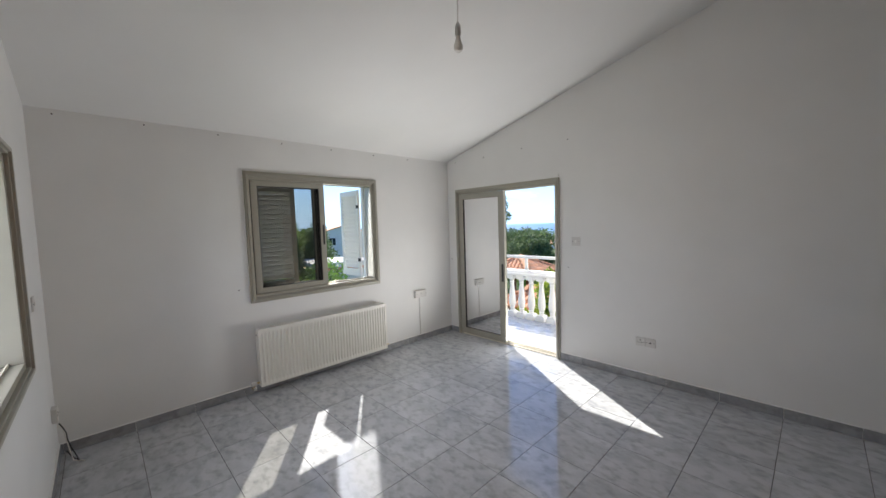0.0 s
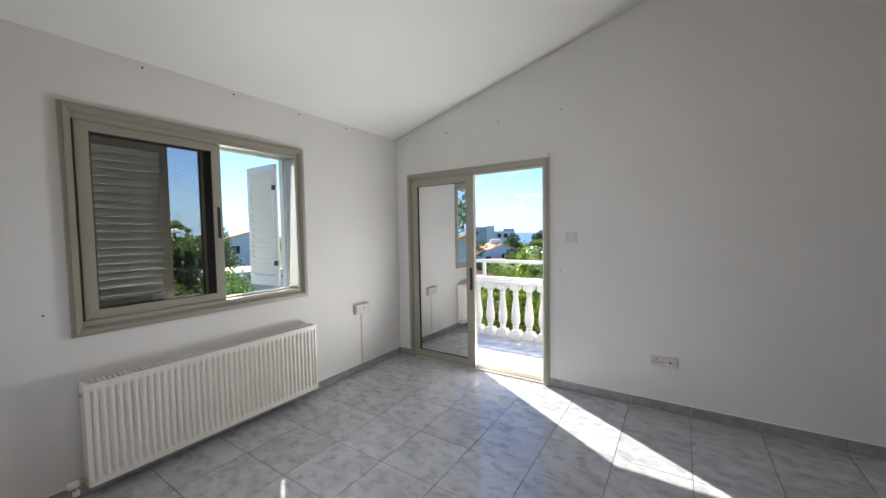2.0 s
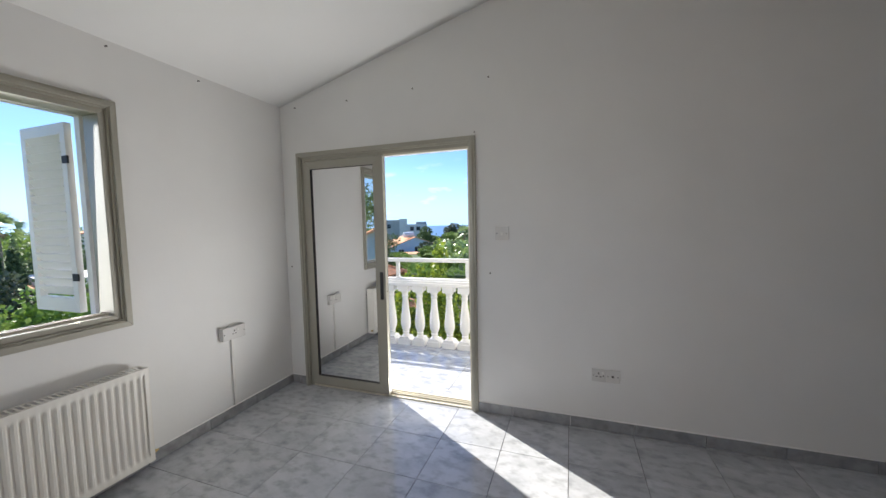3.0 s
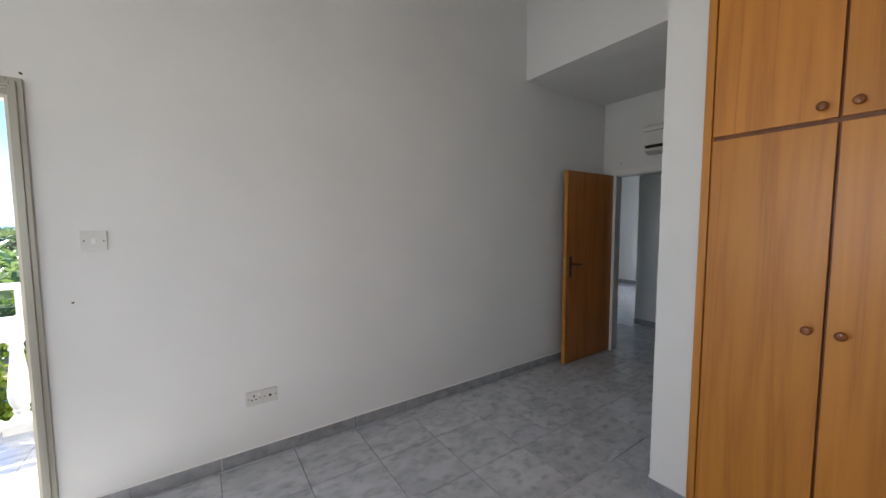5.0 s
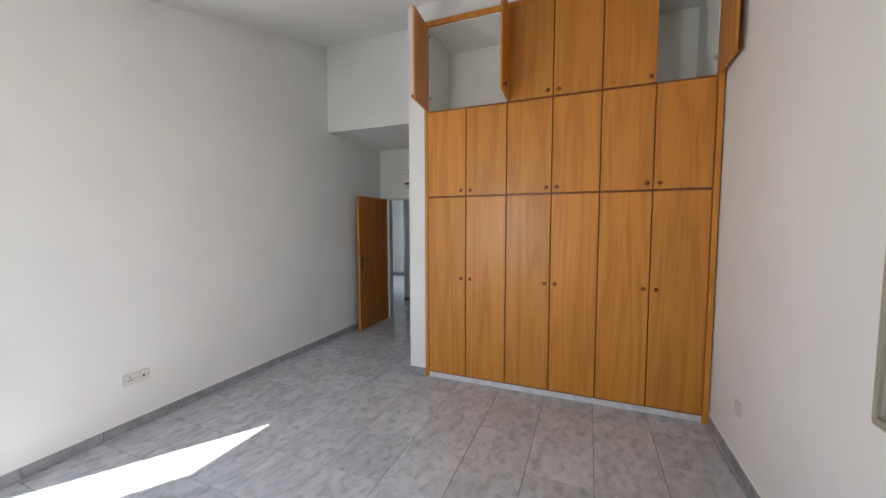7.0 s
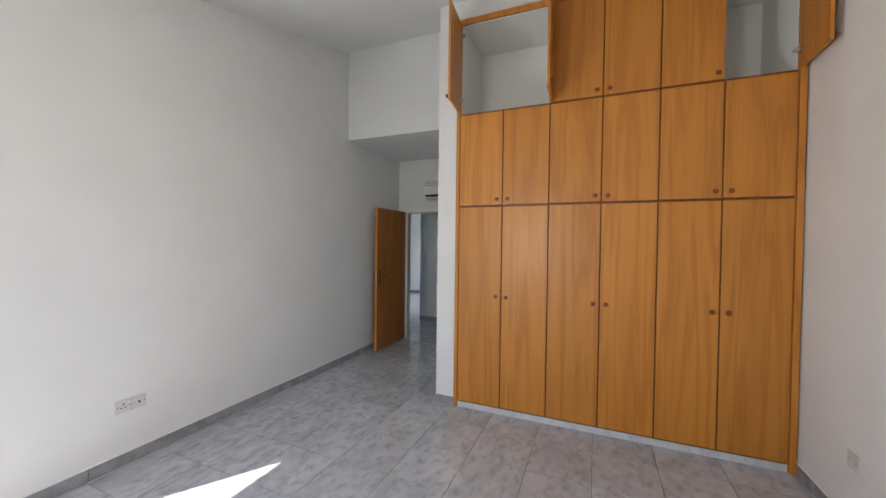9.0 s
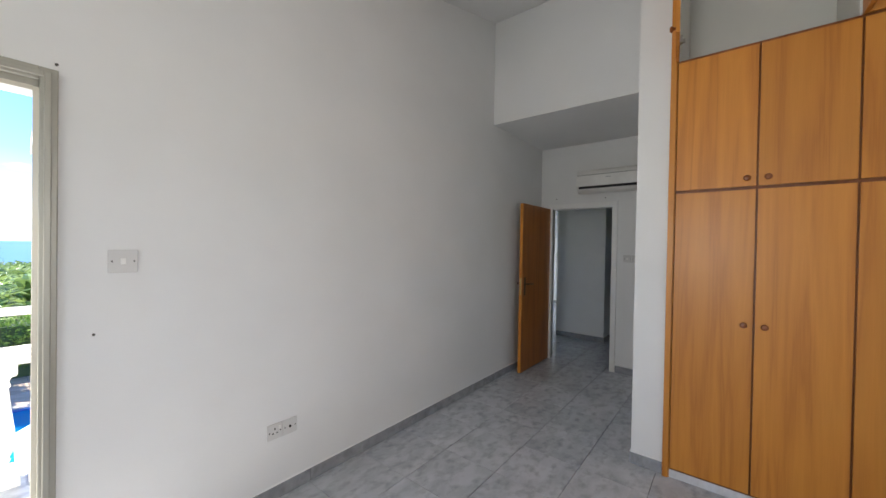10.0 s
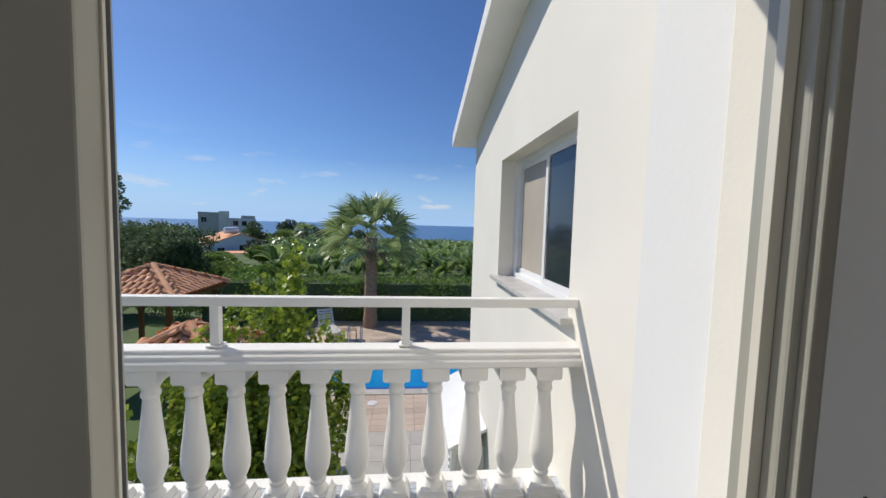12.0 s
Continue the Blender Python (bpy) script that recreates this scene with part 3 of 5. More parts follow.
for y in COLS[1:6]:
    W("stile_strip", 4.510, 4.528, y - 0.008, y + 0.008, 0.072, 2.723, STRIP, "brown strip between doors")
for y in COLS[3:5]:
    W("stile_strip", 4.510, 4.528, y - 0.008, y + 0.008, 2.748, 3.566, STRIP, "brown strip between doors")
W("head_trim", 4.490, 4.512, -4.235, -1.74, 3.565, 3.615, WOOD, "honey veneer head trim", 0.003)
W("edge_trim", 4.490, 4.512, -1.772, -1.738, 0.0, 3.563, WOOD, "honey veneer edge trim", 0.003)
W("edge_trim", 4.490, 4.512, -4.235, -4.196, 0.0, 3.563, WOOD, "honey veneer edge trim", 0.003)
bm = bmesh.new()
bm_lathe(bm, [(0.009, 0), (0.008, -0.008), (0.011, -0.013), (0.017, -0.018), (0.018, -0.024), (0.013, -0.030), (0.004, -0.032)], 14, axis="x")
KNOB = mesh_of("knob", bm, KNOBWOOD, smooth=True)
OPEN = {(0, 2): 84, (1, 2): 93, (5, 2): 88}
for r, (z0, z1) in enumerate(ROWS):
    for c in range(6):
        ya, yb = COLS[c] - 0.005, COLS[c + 1] + 0.005
        left_hung = c % 2 == 0
        hinge = ya if left_hung else yb
        w = ya - yb
        bm = bmesh.new()
        bm_box(bm, -0.020, -0.001, -w if left_hung else 0, 0 if left_hung else w, 0, z1 - z0)
        d = part("door", bm, WOOD, wr, "honey veneer door", 0.002)
        ang = OPEN.get((c, r), 0)
        d["label"] = "honey veneer door standing open" if ang else "honey veneer door, closed"
        d.matrix_basis = pose(4.508 - 4.52, hinge + 1.735, z0, 0, 0, -ang if left_hung else ang)
        s = -1 if left_hung else 1
        k = new("knob", KNOB)
        k.parent = d
        k["label"] = "turned brown wooden knob"
        k.location = (-0.020, s * (w - 0.042), {0: 1.0, 1: 0.045, 2: 0.042}[r])
        if ang:
            for z in (0.10, 0.70):
                b2 = bmesh.new()
                bm_box(b2, -0.001, 0.014, *sorted((s * 0.02, s * 0.06)), z, z + 0.045)
                bm_box(b2, 0.006, 0.03, *sorted((s * 0.005, s * 0.03)), z + 0.012, z + 0.033)
                part("hinge", b2, STEEL, d, "steel concealed hinge", 0.002)
PL = bmesh.new()
bm_box(PL, -0.008, 0.0, 0.0015, 0.4185, 0.0, 0.052)
PL_MESH = mesh_of("plinth_tile", PL, PLINTH, 0.001)
for i in range(6):
    o = new("plinth_tile", PL_MESH)
    o.parent = wr
    o.location = (-0.004, -2.50 + i * 0.415 + 0.005, 0.001)
# plaster above the wardrobe
bm = bmesh.new()
bm_prism(bm, [(4.525, 3.605), (5.14, 3.605), (5.14, ceil_z(5.14)), (4.525, ceil_z(4.525) + 0.01)], "y", RY, -1.735)
structure("wall_over_wardrobe", bm, PLASTER, "white plaster above the wardrobe", "wall")

# ---- radiator ----
rad = thing("radiator", "cream enamelled ribbed panel radiator under the window", "radiator", (0.03, -2.84, 0.085))
L, Hh = 1.53, 0.585


def fluted_panel(x, depth, n=40, per=8):
    """A pressed steel panel with rounded upright flutes that run out before its flat borders."""
    bm = bmesh.new()
    zs = [0.0, 0.030, 0.040, 0.052, 0.30, Hh - 0.056, Hh - 0.044, Hh - 0.034, Hh - 0.002]
    run = [0.0, 0.0, 0.45, 1.0, 1.0, 1.0, 0.45, 0.0, 0.0]
    ys, rise = [0.003, 0.024], [1.0, 1.0]
    for i in range(n * per + 1):
        ys.append(0.026 + (L - 0.052) * i / (n * per))
        rise.append(min(1.0, max(0.0, 0.5 - 0.95 * math.cos(2 * math.pi * i / per))))
    ys += [L - 0.024, L - 0.003]
    rise += [1.0, 1.0]
    rows = [[bm.verts.new((x - depth * (1 - r) * q, y, z)) for y, r in zip(ys, rise)] for z, q in zip(zs, run)]
    back = [[bm.verts.new((x - 0.028, y, z)) for y in (ys[0], ys[-1])] for z in (zs[0], zs[-1])]
    for a, b in zip(rows, rows[1:]):
        for i in range(len(ys) - 1):
            bm.faces.new((a[i], a[i + 1], b[i + 1], b[i]))
    bm.faces.new((back[0][0], back[1][0], back[1][1], back[0][1]))
    bm.faces.new([back[0][1], back[0][0]] + rows[0])
    bm.faces.new([back[1][0], back[1][1]] + rows[-1][::-1])
    bm.faces.new([back[0][0], back[1][0]] + [r[0] for r in rows[::-1]])
    bm.faces.new([back[1][1], back[0][1]] + [r[-1] for r in rows])
    return bm


part("front_panel", fluted_panel(0.098, 0.011), RADIATOR, rad, "fluted front panel", smooth=True)
box_part("back_panel", 0.012, 0.03, 0.02, L - 0.02, 0.02, Hh - 0.025, RADIATOR, rad)
box_part("side_cover", 0.0, 0.0985, 0.0, 0.003, 0.0, Hh, RADIATOR, rad, "", 0.001)
box_part("side_cover", 0.0, 0.0985, L - 0.003, L, 0.0, Hh, RADIATOR, rad, "", 0.001)
bm = bmesh.new()
bm_box(bm, 0.0, 0.0985, 0.003, 0.016, Hh - 0.003, Hh)
bm_box(bm, 0.0, 0.0985, L - 0.016, L - 0.003, Hh - 0.003, Hh)
bm_box(bm, 0.086, 0.0985, 0.016, L - 0.016, Hh - 0.003, Hh)
bm_box(bm, 0.0, 0.012, 0.016, L - 0.016, Hh - 0.003, Hh)
for i in range(60):
    y = 0.02 + i * (L - 0.04) / 60
    bm_box(bm, 0.012, 0.086, y, y + 0.010, Hh - 0.003, Hh)
part("top_grille", bm, RADIATOR, rad)
for y in (0.25, L - 0.25):
    box_part("bracket", -0.03, 0.03, y, y + 0.03, 0.05, Hh - 0.06, RADIATOR, rad, "wall bracket")
bm = bmesh.new()
bm_tube(bm, [(0.045, 0.002, 0.035), (0.045, -0.045, 0.035), (0.045, -0.05, -0.02), (-0.03, -0.05, -0.028)], 0.010, 10)
part("pipe", bm, BRASS, rad, "brass pipe", smooth=True)
bm = bmesh.new()
bm_lathe(bm, [(0.012, -0.03), (0.02, -0.032), (0.022, -0.07), (0.018, -0.078), (0.004, -0.08)], 16, (0.045, 0, 0.035), "y")
part("valve_knob", bm, PLASTIC, rad, "white plastic valve knob", smooth=True)
bm = bmesh.new()
bm_lathe(bm, [(0.015, 0), (0.017, 0.025), (0.008, 0.03), (0.008, 0.05)], 12, (0.045, -0.045, -0.03), "z")
part("valve_body", bm, PLASTIC, rad, "white valve body", smooth=True)
bm = bmesh.new()
bm_lathe(bm, [(0.010, 0.0), (0.010, 0.02), (0.006, 0.028), (0.006, 0.035)], 12, (0.07, L, 0.04), "y")
part("end_plug", bm, BRASS, rad, "brass end plug", smooth=True)
bm = bmesh.new()
bm_lathe(bm, [(0.011, -0.012), (0.011, 0.001)], 12, (0.05, 0.0, Hh - 0.06), "y")
part("air_vent", bm, STEEL, rad, "steel air vent", smooth=True)


# ---- sockets and switches ----
def plate(name, label, category, at, rz, w=0.088, h=0.088, depth=0.010, face="switch", group=""):
    """A wall plate facing -y before turning; w wide, centred on at."""
    t = thing(name, label, category, at, rz, group)
    box_part("plate", -w / 2, w / 2, -depth, 0, -h / 2, h / 2, PLATE, t, "", 0.003)
    for sx in (-1, 1):
        bm = bmesh.new()
        bm_lathe(bm, [(0.0035, 0), (0.0035, -0.002)], 8, (sx * (w / 2 - 0.013), -depth + 0.0005, 0), "y")
        part("screw", bm, DARK, t, "dark screw")
    if face == "switch":
        box_part("rocker", -0.009, 0.009, -depth - 0.006, -depth + 0.001, -0.014, 0.014, PLASTIC, t, "white rocker", 0.002)
    if face == "socket":
        for x, z, a, b in ((0, 0.016, 0.0035, 0.007), (-0.012, -0.008, 0.006, 0.003), (0.012, -0.008, 0.006, 0.003)):
            box_part("pin_slot", x - a, x + a, -depth - 0.0008, -depth + 0.001, z - b, z + b, DARK, t, "dark slot")
        box_part("rocker", 0.022, 0.034, -depth - 0.005, -depth + 0.001, 0.012, 0.03, PLASTIC, t, "white rocker", 0.001)
    if face == "aerial":
        bm = bmesh.new()
        bm_lathe(bm, [(0.008, 0.001), (0.008, -0.004), (0.004, -0.0045)], 14, (0, -depth, 0), "y")
        part("aerial_jack", bm, DARK, t, "dark round jack")
    return t


plate("light_switch", "white square light switch on the wall beside the balcony door", "switch", (2.047, 0, 1.42), 0, 0.1, 0.1)
plate("power_socket", "white power socket low on the wall", "socket", (2.727, 0, 0.405), 0, 0.09, 0.09, face="socket")
plate("aerial_socket", "white aerial socket beside the power socket", "socket", (2.819, 0, 0.405), 0, 0.09, 0.09, face="aerial")
plate("blank_plate", "small white blank plate low on the wall", "wall plate", (3.935, RY, 0.41), 180, 0.088, 0.088, face="blank")
plate("light_switch", "white light switch beside the window corner", "switch", (0.62, RY, 1.25), 180, 0.088, 0.088)
plate("power_socket", "white power socket with a cable near the corner", "socket", (0.24, RY, 0.40), 180, 0.088, 0.1, 0.03, face="socket")
t = plate("surface_socket", "white surface socket box with a conduit down the wall", "socket", (0.0, -0.64, 0.68), 90, 0.20, 0.10, 0.04, face="socket")
box_part("conduit", -0.012, 0.006, -0.016, 0, -0.59, -0.05, PLASTIC, t, "white conduit", 0.002)
for i, y in enumerate((-1.10, -1.19, -1.28)):
    plate("light_switch", "white switch plate in a row beside the inner door", "switch", (6.45, y, 1.39), -90, 0.086, 0.086, group="switches beside the inner door")
t = plate("thermostat", "small white wall control above the switch row", "control", (6.45, -1.30, 1.46), -90, 0.05, 0.09, 0.02, face="blank")

# cables in the corner
cab = thing("loose_cable", "black cable hanging in loops from the corner socket", "cable", (0.22, RY + 0.03, 0.0))
bm = bmesh.new()
pts = [(0.02, 0.0, 0.33), (0.03, 0.02, 0.29), (0.0, 0.03, 0.24), (-0.03, 0.03, 0.18), (-0.02, 0.05, 0.10), (0.02, 0.07, 0.06), (0.0, 0.08, 0.012),
       (-0.05, 0.05, 0.02), (-0.04, 0.02, 0.09)]
bm_tube(bm, pts, 0.004, 6)
part("cord", bm, RUBBER, cab, "black cord", smooth=True)
bm = bmesh.new()
bm_tube(bm, [(-0.06, 0.0, 0.30), (-0.07, 0.02, 0.2), (-0.065, 0.03, 0.1), (-0.03, 0.05, 0.008), (0.03, 0.11, 0.008)], 0.0035, 6)
part("white_cord", bm, PLASTIC, cab, "white cord", smooth=True)

# nails left in the walls
bm = bmesh.new()
bm_lathe(bm, [(0.004, 0.0), (0.003, -0.008), (0.0055, -0.010), (0.0055, -0.014)], 8, axis="y")
NAIL = mesh_of("nail", bm, material("dark_nail", (0.10, 0.09, 0.08), 0.5, 0.6, scale=9))


def nail(x, y, z, rz):
    o = new("nail", NAIL)
    o.matrix_basis = pose(x, y, z, 0, 0, rz)
    tagged(o, "small dark nail in the white plaster wall", "nail", "nails in the walls")


for x, z in ((0.18, 2.57), (0.73, 2.565), (1.343, 2.58), (1.958, 2.577), (1.955, 1.116), (0.063, 1.129), (1.845, 2.19)):
    nail(x, 0, z, 0)
for y, z in ((-4.106, 2.561), (-3.579, 2.569), (-3.039, 2.566), (-2.457, 2.56), (-1.896, 2.564), (-1.327, 2.562), (-0.779, 2.561), (-2.954, 1.072)):
    nail(0, y, z, 90)
for y, z in ((-0.22, 2.16), (-0.84, 2.14), (-1.48, 2.15)):
    nail(6.45, y, z, -90)

# ---- pendant lamp ----
lp = thing("pendant_bulb", "bare white bulb hanging on a thin cord from the sloping ceiling", "lamp", (2.28, -2.13, ceil_z(2.28)))
dz = 2.785 - ceil_z(2.28)
bm = bmesh.new()
bm_lathe(bm, [(0.045, 0.02), (0.045, -0.008), (0.03, -0.03), (0.006, -0.036)], 20)
part("ceiling_rose", bm, PLASTIC, lp, smooth=True)
bm = bmesh.new()
bm_tube(bm, [(0, 0, -0.03), (0.002, 0, -0.12), (0, 0, dz + 0.18)], 0.0035, 8)
part("cord", bm, PLASTIC, lp, "thin white cord", smooth=True)
bm = bmesh.new()
bm_lathe(bm, [(0.006, dz + 0.19), (0.014, dz + 0.175), (0.018, dz + 0.16), (0.019, dz + 0.142), (0.016, dz + 0.141), (0.016, dz + 0.136), (0.020, dz + 0.134), (0.020, dz + 0.105), (0.015, dz + 0.10)], 18)
part("holder", bm, material("grey_white_plastic", (0.55, 0.55, 0.53), 0.4, scale=7), lp, "grey plastic lamp holder", smooth=True)
bm = bmesh.new()
bm_lathe(bm, [(0.013, dz + 0.104), (0.016, dz + 0.085), (0.022, dz + 0.062), (0.029, dz + 0.045), (0.030, dz + 0.03), (0.027, dz + 0.014), (0.018, dz + 0.004), (0.004, dz)], 20)
part("bulb", bm, material("opal_bulb", (0.78, 0.76, 0.72), 0.25, scale=9), lp, "opal bulb, unlit", smooth=True)

# ---- air conditioner ----
ac = thing("air_conditioner", "white wall air conditioner over the inner door", "air conditioner", (6.45, -0.915, 2.34))
bm = bmesh.new()
prof = [(0.0, -0.135), (-0.10, -0.145), (-0.165, -0.115), (-0.20, -0.075), (-0.205, 0.06), (-0.19, 0.11), (-0.15, 0.135), (0.0, 0.138)]
bm_prism(bm, prof, "y", -0.375, 0.375)
part("body", bm, PLASTIC, ac, "glossy white casing", 0.006, True)
bm = bmesh.new()
bm_prism(bm, [(-0.186, -0.098), (-0.203, -0.077), (-0.2065, -0.071), (-0.190, -0.092)], "y", -0.34, 0.345)
part("air_slot", bm, DARK, ac, "dark air outlet slot")
bm = bmesh.new()
bm_prism(bm, [(-0.110, -0.148), (-0.170, -0.121), (-0.171, -0.115), (-0.110, -0.140)], "y", -0.34, 0.345)
part("flap", bm, PLASTIC, ac, "white flap", 0.001)
box_part("intake_line", -0.2062, -0.2045, -0.36, 0.36, 0.064, 0.068, DARK, ac, "dark intake line")
box_part("badge", -0.2075, -0.204, -0.03, 0.03, 0.02, 0.03, STEEL, ac, "small grey badge")

# ---- landing and room beyond the inner door ----
# the far room's north window opening is unseen, added to let daylight in
for x0, x1, y0, y1, z0, z1 in ((7.8, 7.95, -0.5, 0.28, -0.01, 2.9), (7.95, 8.5, -0.5, -0.35, -0.01, 2.9), (8.35, 8.5, -0.35, 0.13, -0.01, 2.9),
                               (9.2, 9.35, -0.43, 0.13, -0.01, 2.9), (9.2, 9.35, -1.65, -0.95, -0.01, 2.9), (9.2, 9.35, -0.95, -0.43, -0.01, 1.56), (9.2, 9.35, -0.95, -0.43, 1.83, 2.9),
                               (6.6, 9.35, -1.8, -1.65, -0.01, 2.9), (11.2, 11.35, 0.13, 2.9, -0.01, 2.9), (7.95, 11.35, 0.13, 0.28, -0.01, 2.9),
                               (6.45, 6.6, 0.28, 2.7, -0.01, 2.9), (6.45, 7.8, 2.7, 2.9, -0.01, 2.9), (7.65, 7.8, 2.1, 2.7, -0.01, 2.9),
                               (7.8, 8.4, 2.7, 2.9, -0.01, 2.9), (10.4, 11.35, 2.7, 2.9, -0.01, 2.9), (8.4, 10.4, 2.7, 2.9, 2.2, 2.9), (8.4, 10.4, 2.7, 2.9, -0.01, 0.3)):
    bm = bmesh.new()
    bm_box(bm, x0, x1, y0, y1, z0, z1)
    structure("wall_landing", bm, PLASTER, "white plaster wall of the landing and far room", "wall")
win = tagged(new("window_4"), "small high white window at the end of the landing", "window", kind="structure")
rect_frame("window_frame", "x", -0.945, -0.435, 1.565, 1.825, 9.24, 9.30, 0.03, WHITEPAINT, win, "white window frame")
bm = bmesh.new()
bm_box(bm, 9.266, 9.272, -0.918, -0.462, 1.592, 1.798)
part("pane", bm, GLASS, win, "clear glass pane")
# unseen slab, added only to block direct sun into the far room
bm = bmesh.new()
bm_box(bm, 7.9, 10.9, 2.9, 4.3, 2.22, 2.34)
structure("roof_sun_block", bm, STUCCO, "unseen cream slab added to keep sun out of the far room", "roof")
bm = bmesh.new()
bm_box(bm, 6.6, 11.35, -1.8, 2.9, 2.9, 3.0)
structure("ceiling_landing", bm, CEIL, "white flat ceiling of the landing", "ceiling")
for x0, y0, a, l in ((7.8, -0.5, 90, 0.78), (8.5, -0.5, 180, 0.7), (11.2, 0.28, 90, 2.4)):
    skirting(x0, y0, a, l)

# ---- outdoor materials ----
GRASS = material("lawn", (0.10, 0.16, 0.035), 0.9, color2=(0.06, 0.10, 0.025), scale=0.35, detail=8, bump=0.6, bump_scale=14, speck=(0.16, 0.14, 0.07), speck_scale=1.2)
PAVE_W = material("pale_paver", (0.52, 0.49, 0.44), 0.8, color2=(0.46, 0.43, 0.385), scale=3, bump=0.2, bump_scale=60, random_tint=0.08)
PAVE_B = material("tan_paver", (0.58, 0.46, 0.37), 0.85, color2=(0.51, 0.40, 0.31), scale=4, bump=0.25, bump_scale=60, random_tint=0.12)
BALUSTER = material("white_masonry_paint", (0.84, 0.82, 0.775), 0.55, color2=(0.81, 0.79, 0.745), scale=6, bump=0.12, bump_scale=70)
ROOF = material("terracotta_tile", (0.83, 0.43, 0.225), 0.85, color2=(0.69, 0.32, 0.155), scale=3, bump=0.4, bump_scale=50, random_tint=0.14, speck=(0.60, 0.38, 0.26), speck_scale=8)
TRUNK = material("palm_trunk", (0.42, 0.29, 0.205), 0.95, color2=(0.28, 0.185, 0.125), scale=7, bump=0.8, bump_scale=25, stretch=(1, 1, 4))
WATER = material("pool_water", (0.008, 0.28, 0.60), 0.05, color2=(0.006, 0.23, 0.54), scale=1.2, bump=0.15, bump_scale=5)
POOLTILE = material("blue_pool_tile", (0.03, 0.12, 0.42), 0.3, scale=5)
SEA = material("sea_water", (0.020, 0.105, 0.27), 0.28, color2=(0.016, 0.085, 0.225), scale=0.02, bump=0.5, bump_scale=0.5)
HOUSE_W = material("pale_blue_house_paint", (0.76, 0.83, 0.92), 0.85, color2=(0.71, 0.78, 0.87), scale=0.6, bump=0.1)
HOUSE_G = material("grey_concrete_house", (0.52, 0.50, 0.48), 0.85, color2=(0.45, 0.435, 0.42), scale=0.5, bump=0.1)
HOUSE_C = material("cream_house_paint", (0.80, 0.77, 0.72), 0.85, color2=(0.74, 0.71, 0.66), scale=0.6, bump=0.1)
DARKGLASS = material("dark_window_glass", (0.03, 0.04, 0.05), 0.08, scale=2)


def leaf_material(name, light, dark, rough=0.5, trans=0.25):
    """Leaf blades that differ from leaf to leaf and let some light through."""
    m = bpy.data.materials.new(name)
    m.use_nodes = True
    n, l = m.node_tree.nodes, m.node_tree.links
    b = n["Principled BSDF"]
    b.inputs["Roughness"].default_value = rough
    g = n.new("ShaderNodeNewGeometry")
    r = n.new("ShaderNodeValToRGB")
    r.color_ramp.elements[0].color, r.color_ramp.elements[1].color = (*dark, 1), (*light, 1)
    l.new(g.outputs["Random Per Island"], r.inputs[0])
    l.new(r.outputs[0], b.inputs["Base Color"])
    t = n.new("ShaderNodeBsdfTranslucent")
    l.new(r.outputs[0], t.inputs[0])
    mx = n.new("ShaderNodeMixShader")
    mx.inputs[0].default_value = trans
    l.new(b.outputs[0], mx.inputs[1])
    l.new(t.outputs[0], mx.inputs[2])
    l.new(mx.outputs[0], n["Material Output"].inputs[0])
    return m


LEAF_CITRUS = leaf_material("citrus_leaf", (0.46, 0.54, 0.06), (0.11, 0.20, 0.035), 0.4, 0.35)
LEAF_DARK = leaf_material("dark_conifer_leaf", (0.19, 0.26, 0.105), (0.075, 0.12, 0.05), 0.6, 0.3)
LEAF_HEDGE = leaf_material("hedge_leaf", (0.30, 0.46, 0.09), (0.13, 0.23, 0.05), 0.55, 0.3)
LEAF_MID = leaf_material("garden_leaf", (0.28, 0.39, 0.09), (0.12, 0.19, 0.045), 0.5, 0.35)
LEAF_GREY = leaf_material("olive_leaf", (0.17, 0.20, 0.12), (0.07, 0.09, 0.05), 0.6, 0.2)
LEAF_BANANA = leaf_material("banana_leaf", (0.37, 0.50, 0.16), (0.09, 0.155, 0.045), 0.3, 0.35)
LEAF_PALM = leaf_material("palm_leaf", (0.46, 0.55, 0.25), (0.16, 0.23, 0.085), 0.4, 0.3)
LEAF_DRY = leaf_material("dry_palm_leaf", (0.30, 0.22, 0.12), (0.16, 0.11, 0.06), 0.8, 0.15)


def leaves(blobs, count, size, seed, aspect=0.45, fill=0.55):
    """Vertices and faces of many small folded leaves spread through ellipsoids (x, y, z, rx, ry, rz)."""
    rng = np.random.default_rng(seed)
    vol = np.array([b[3] * b[4] * b[5] for b in blobs]) ** 0.67
    pick = rng.choice(len(blobs), count, p=vol / vol.sum())
    bl = np.array(blobs)[pick]
    d = rng.normal(size=(count, 3))
    d /= np.linalg.norm(d, axis=1)[:, None]
    rad = (fill + (1.08 - fill) * rng.random(count) ** 0.6)[:, None]
    bump = 1 + 0.16 * np.sin(d[:, :1] * 7 + bl[:, :1]) * np.cos(d[:, 2:] * 6 + d[:, 1:2] * 5)
    c = bl[:, :3] + d * bl[:, 3:] * rad * bump
    u = d + rng.normal(size=(count, 3)) * 0.9
    u /= np.linalg.norm(u, axis=1)[:, None]
    w = np.cross(u, rng.normal(size=(count, 3)))
    w /= np.linalg.norm(w, axis=1)[:, None]
    nrm = np.cross(u, w)
    s = (size * (0.6 + 0.8 * rng.random(count)))[:, None]
    a, b = c - u * s * 0.5, c + u * s * 0.5
    l = c + w * s * aspect + nrm * s * 0.12
    r = c - w * s * aspect + nrm * s * 0.12
    v = np.stack([a, l, b, r], 1).reshape(-1, 3)
    i = np.arange(count)[:, None] * 4
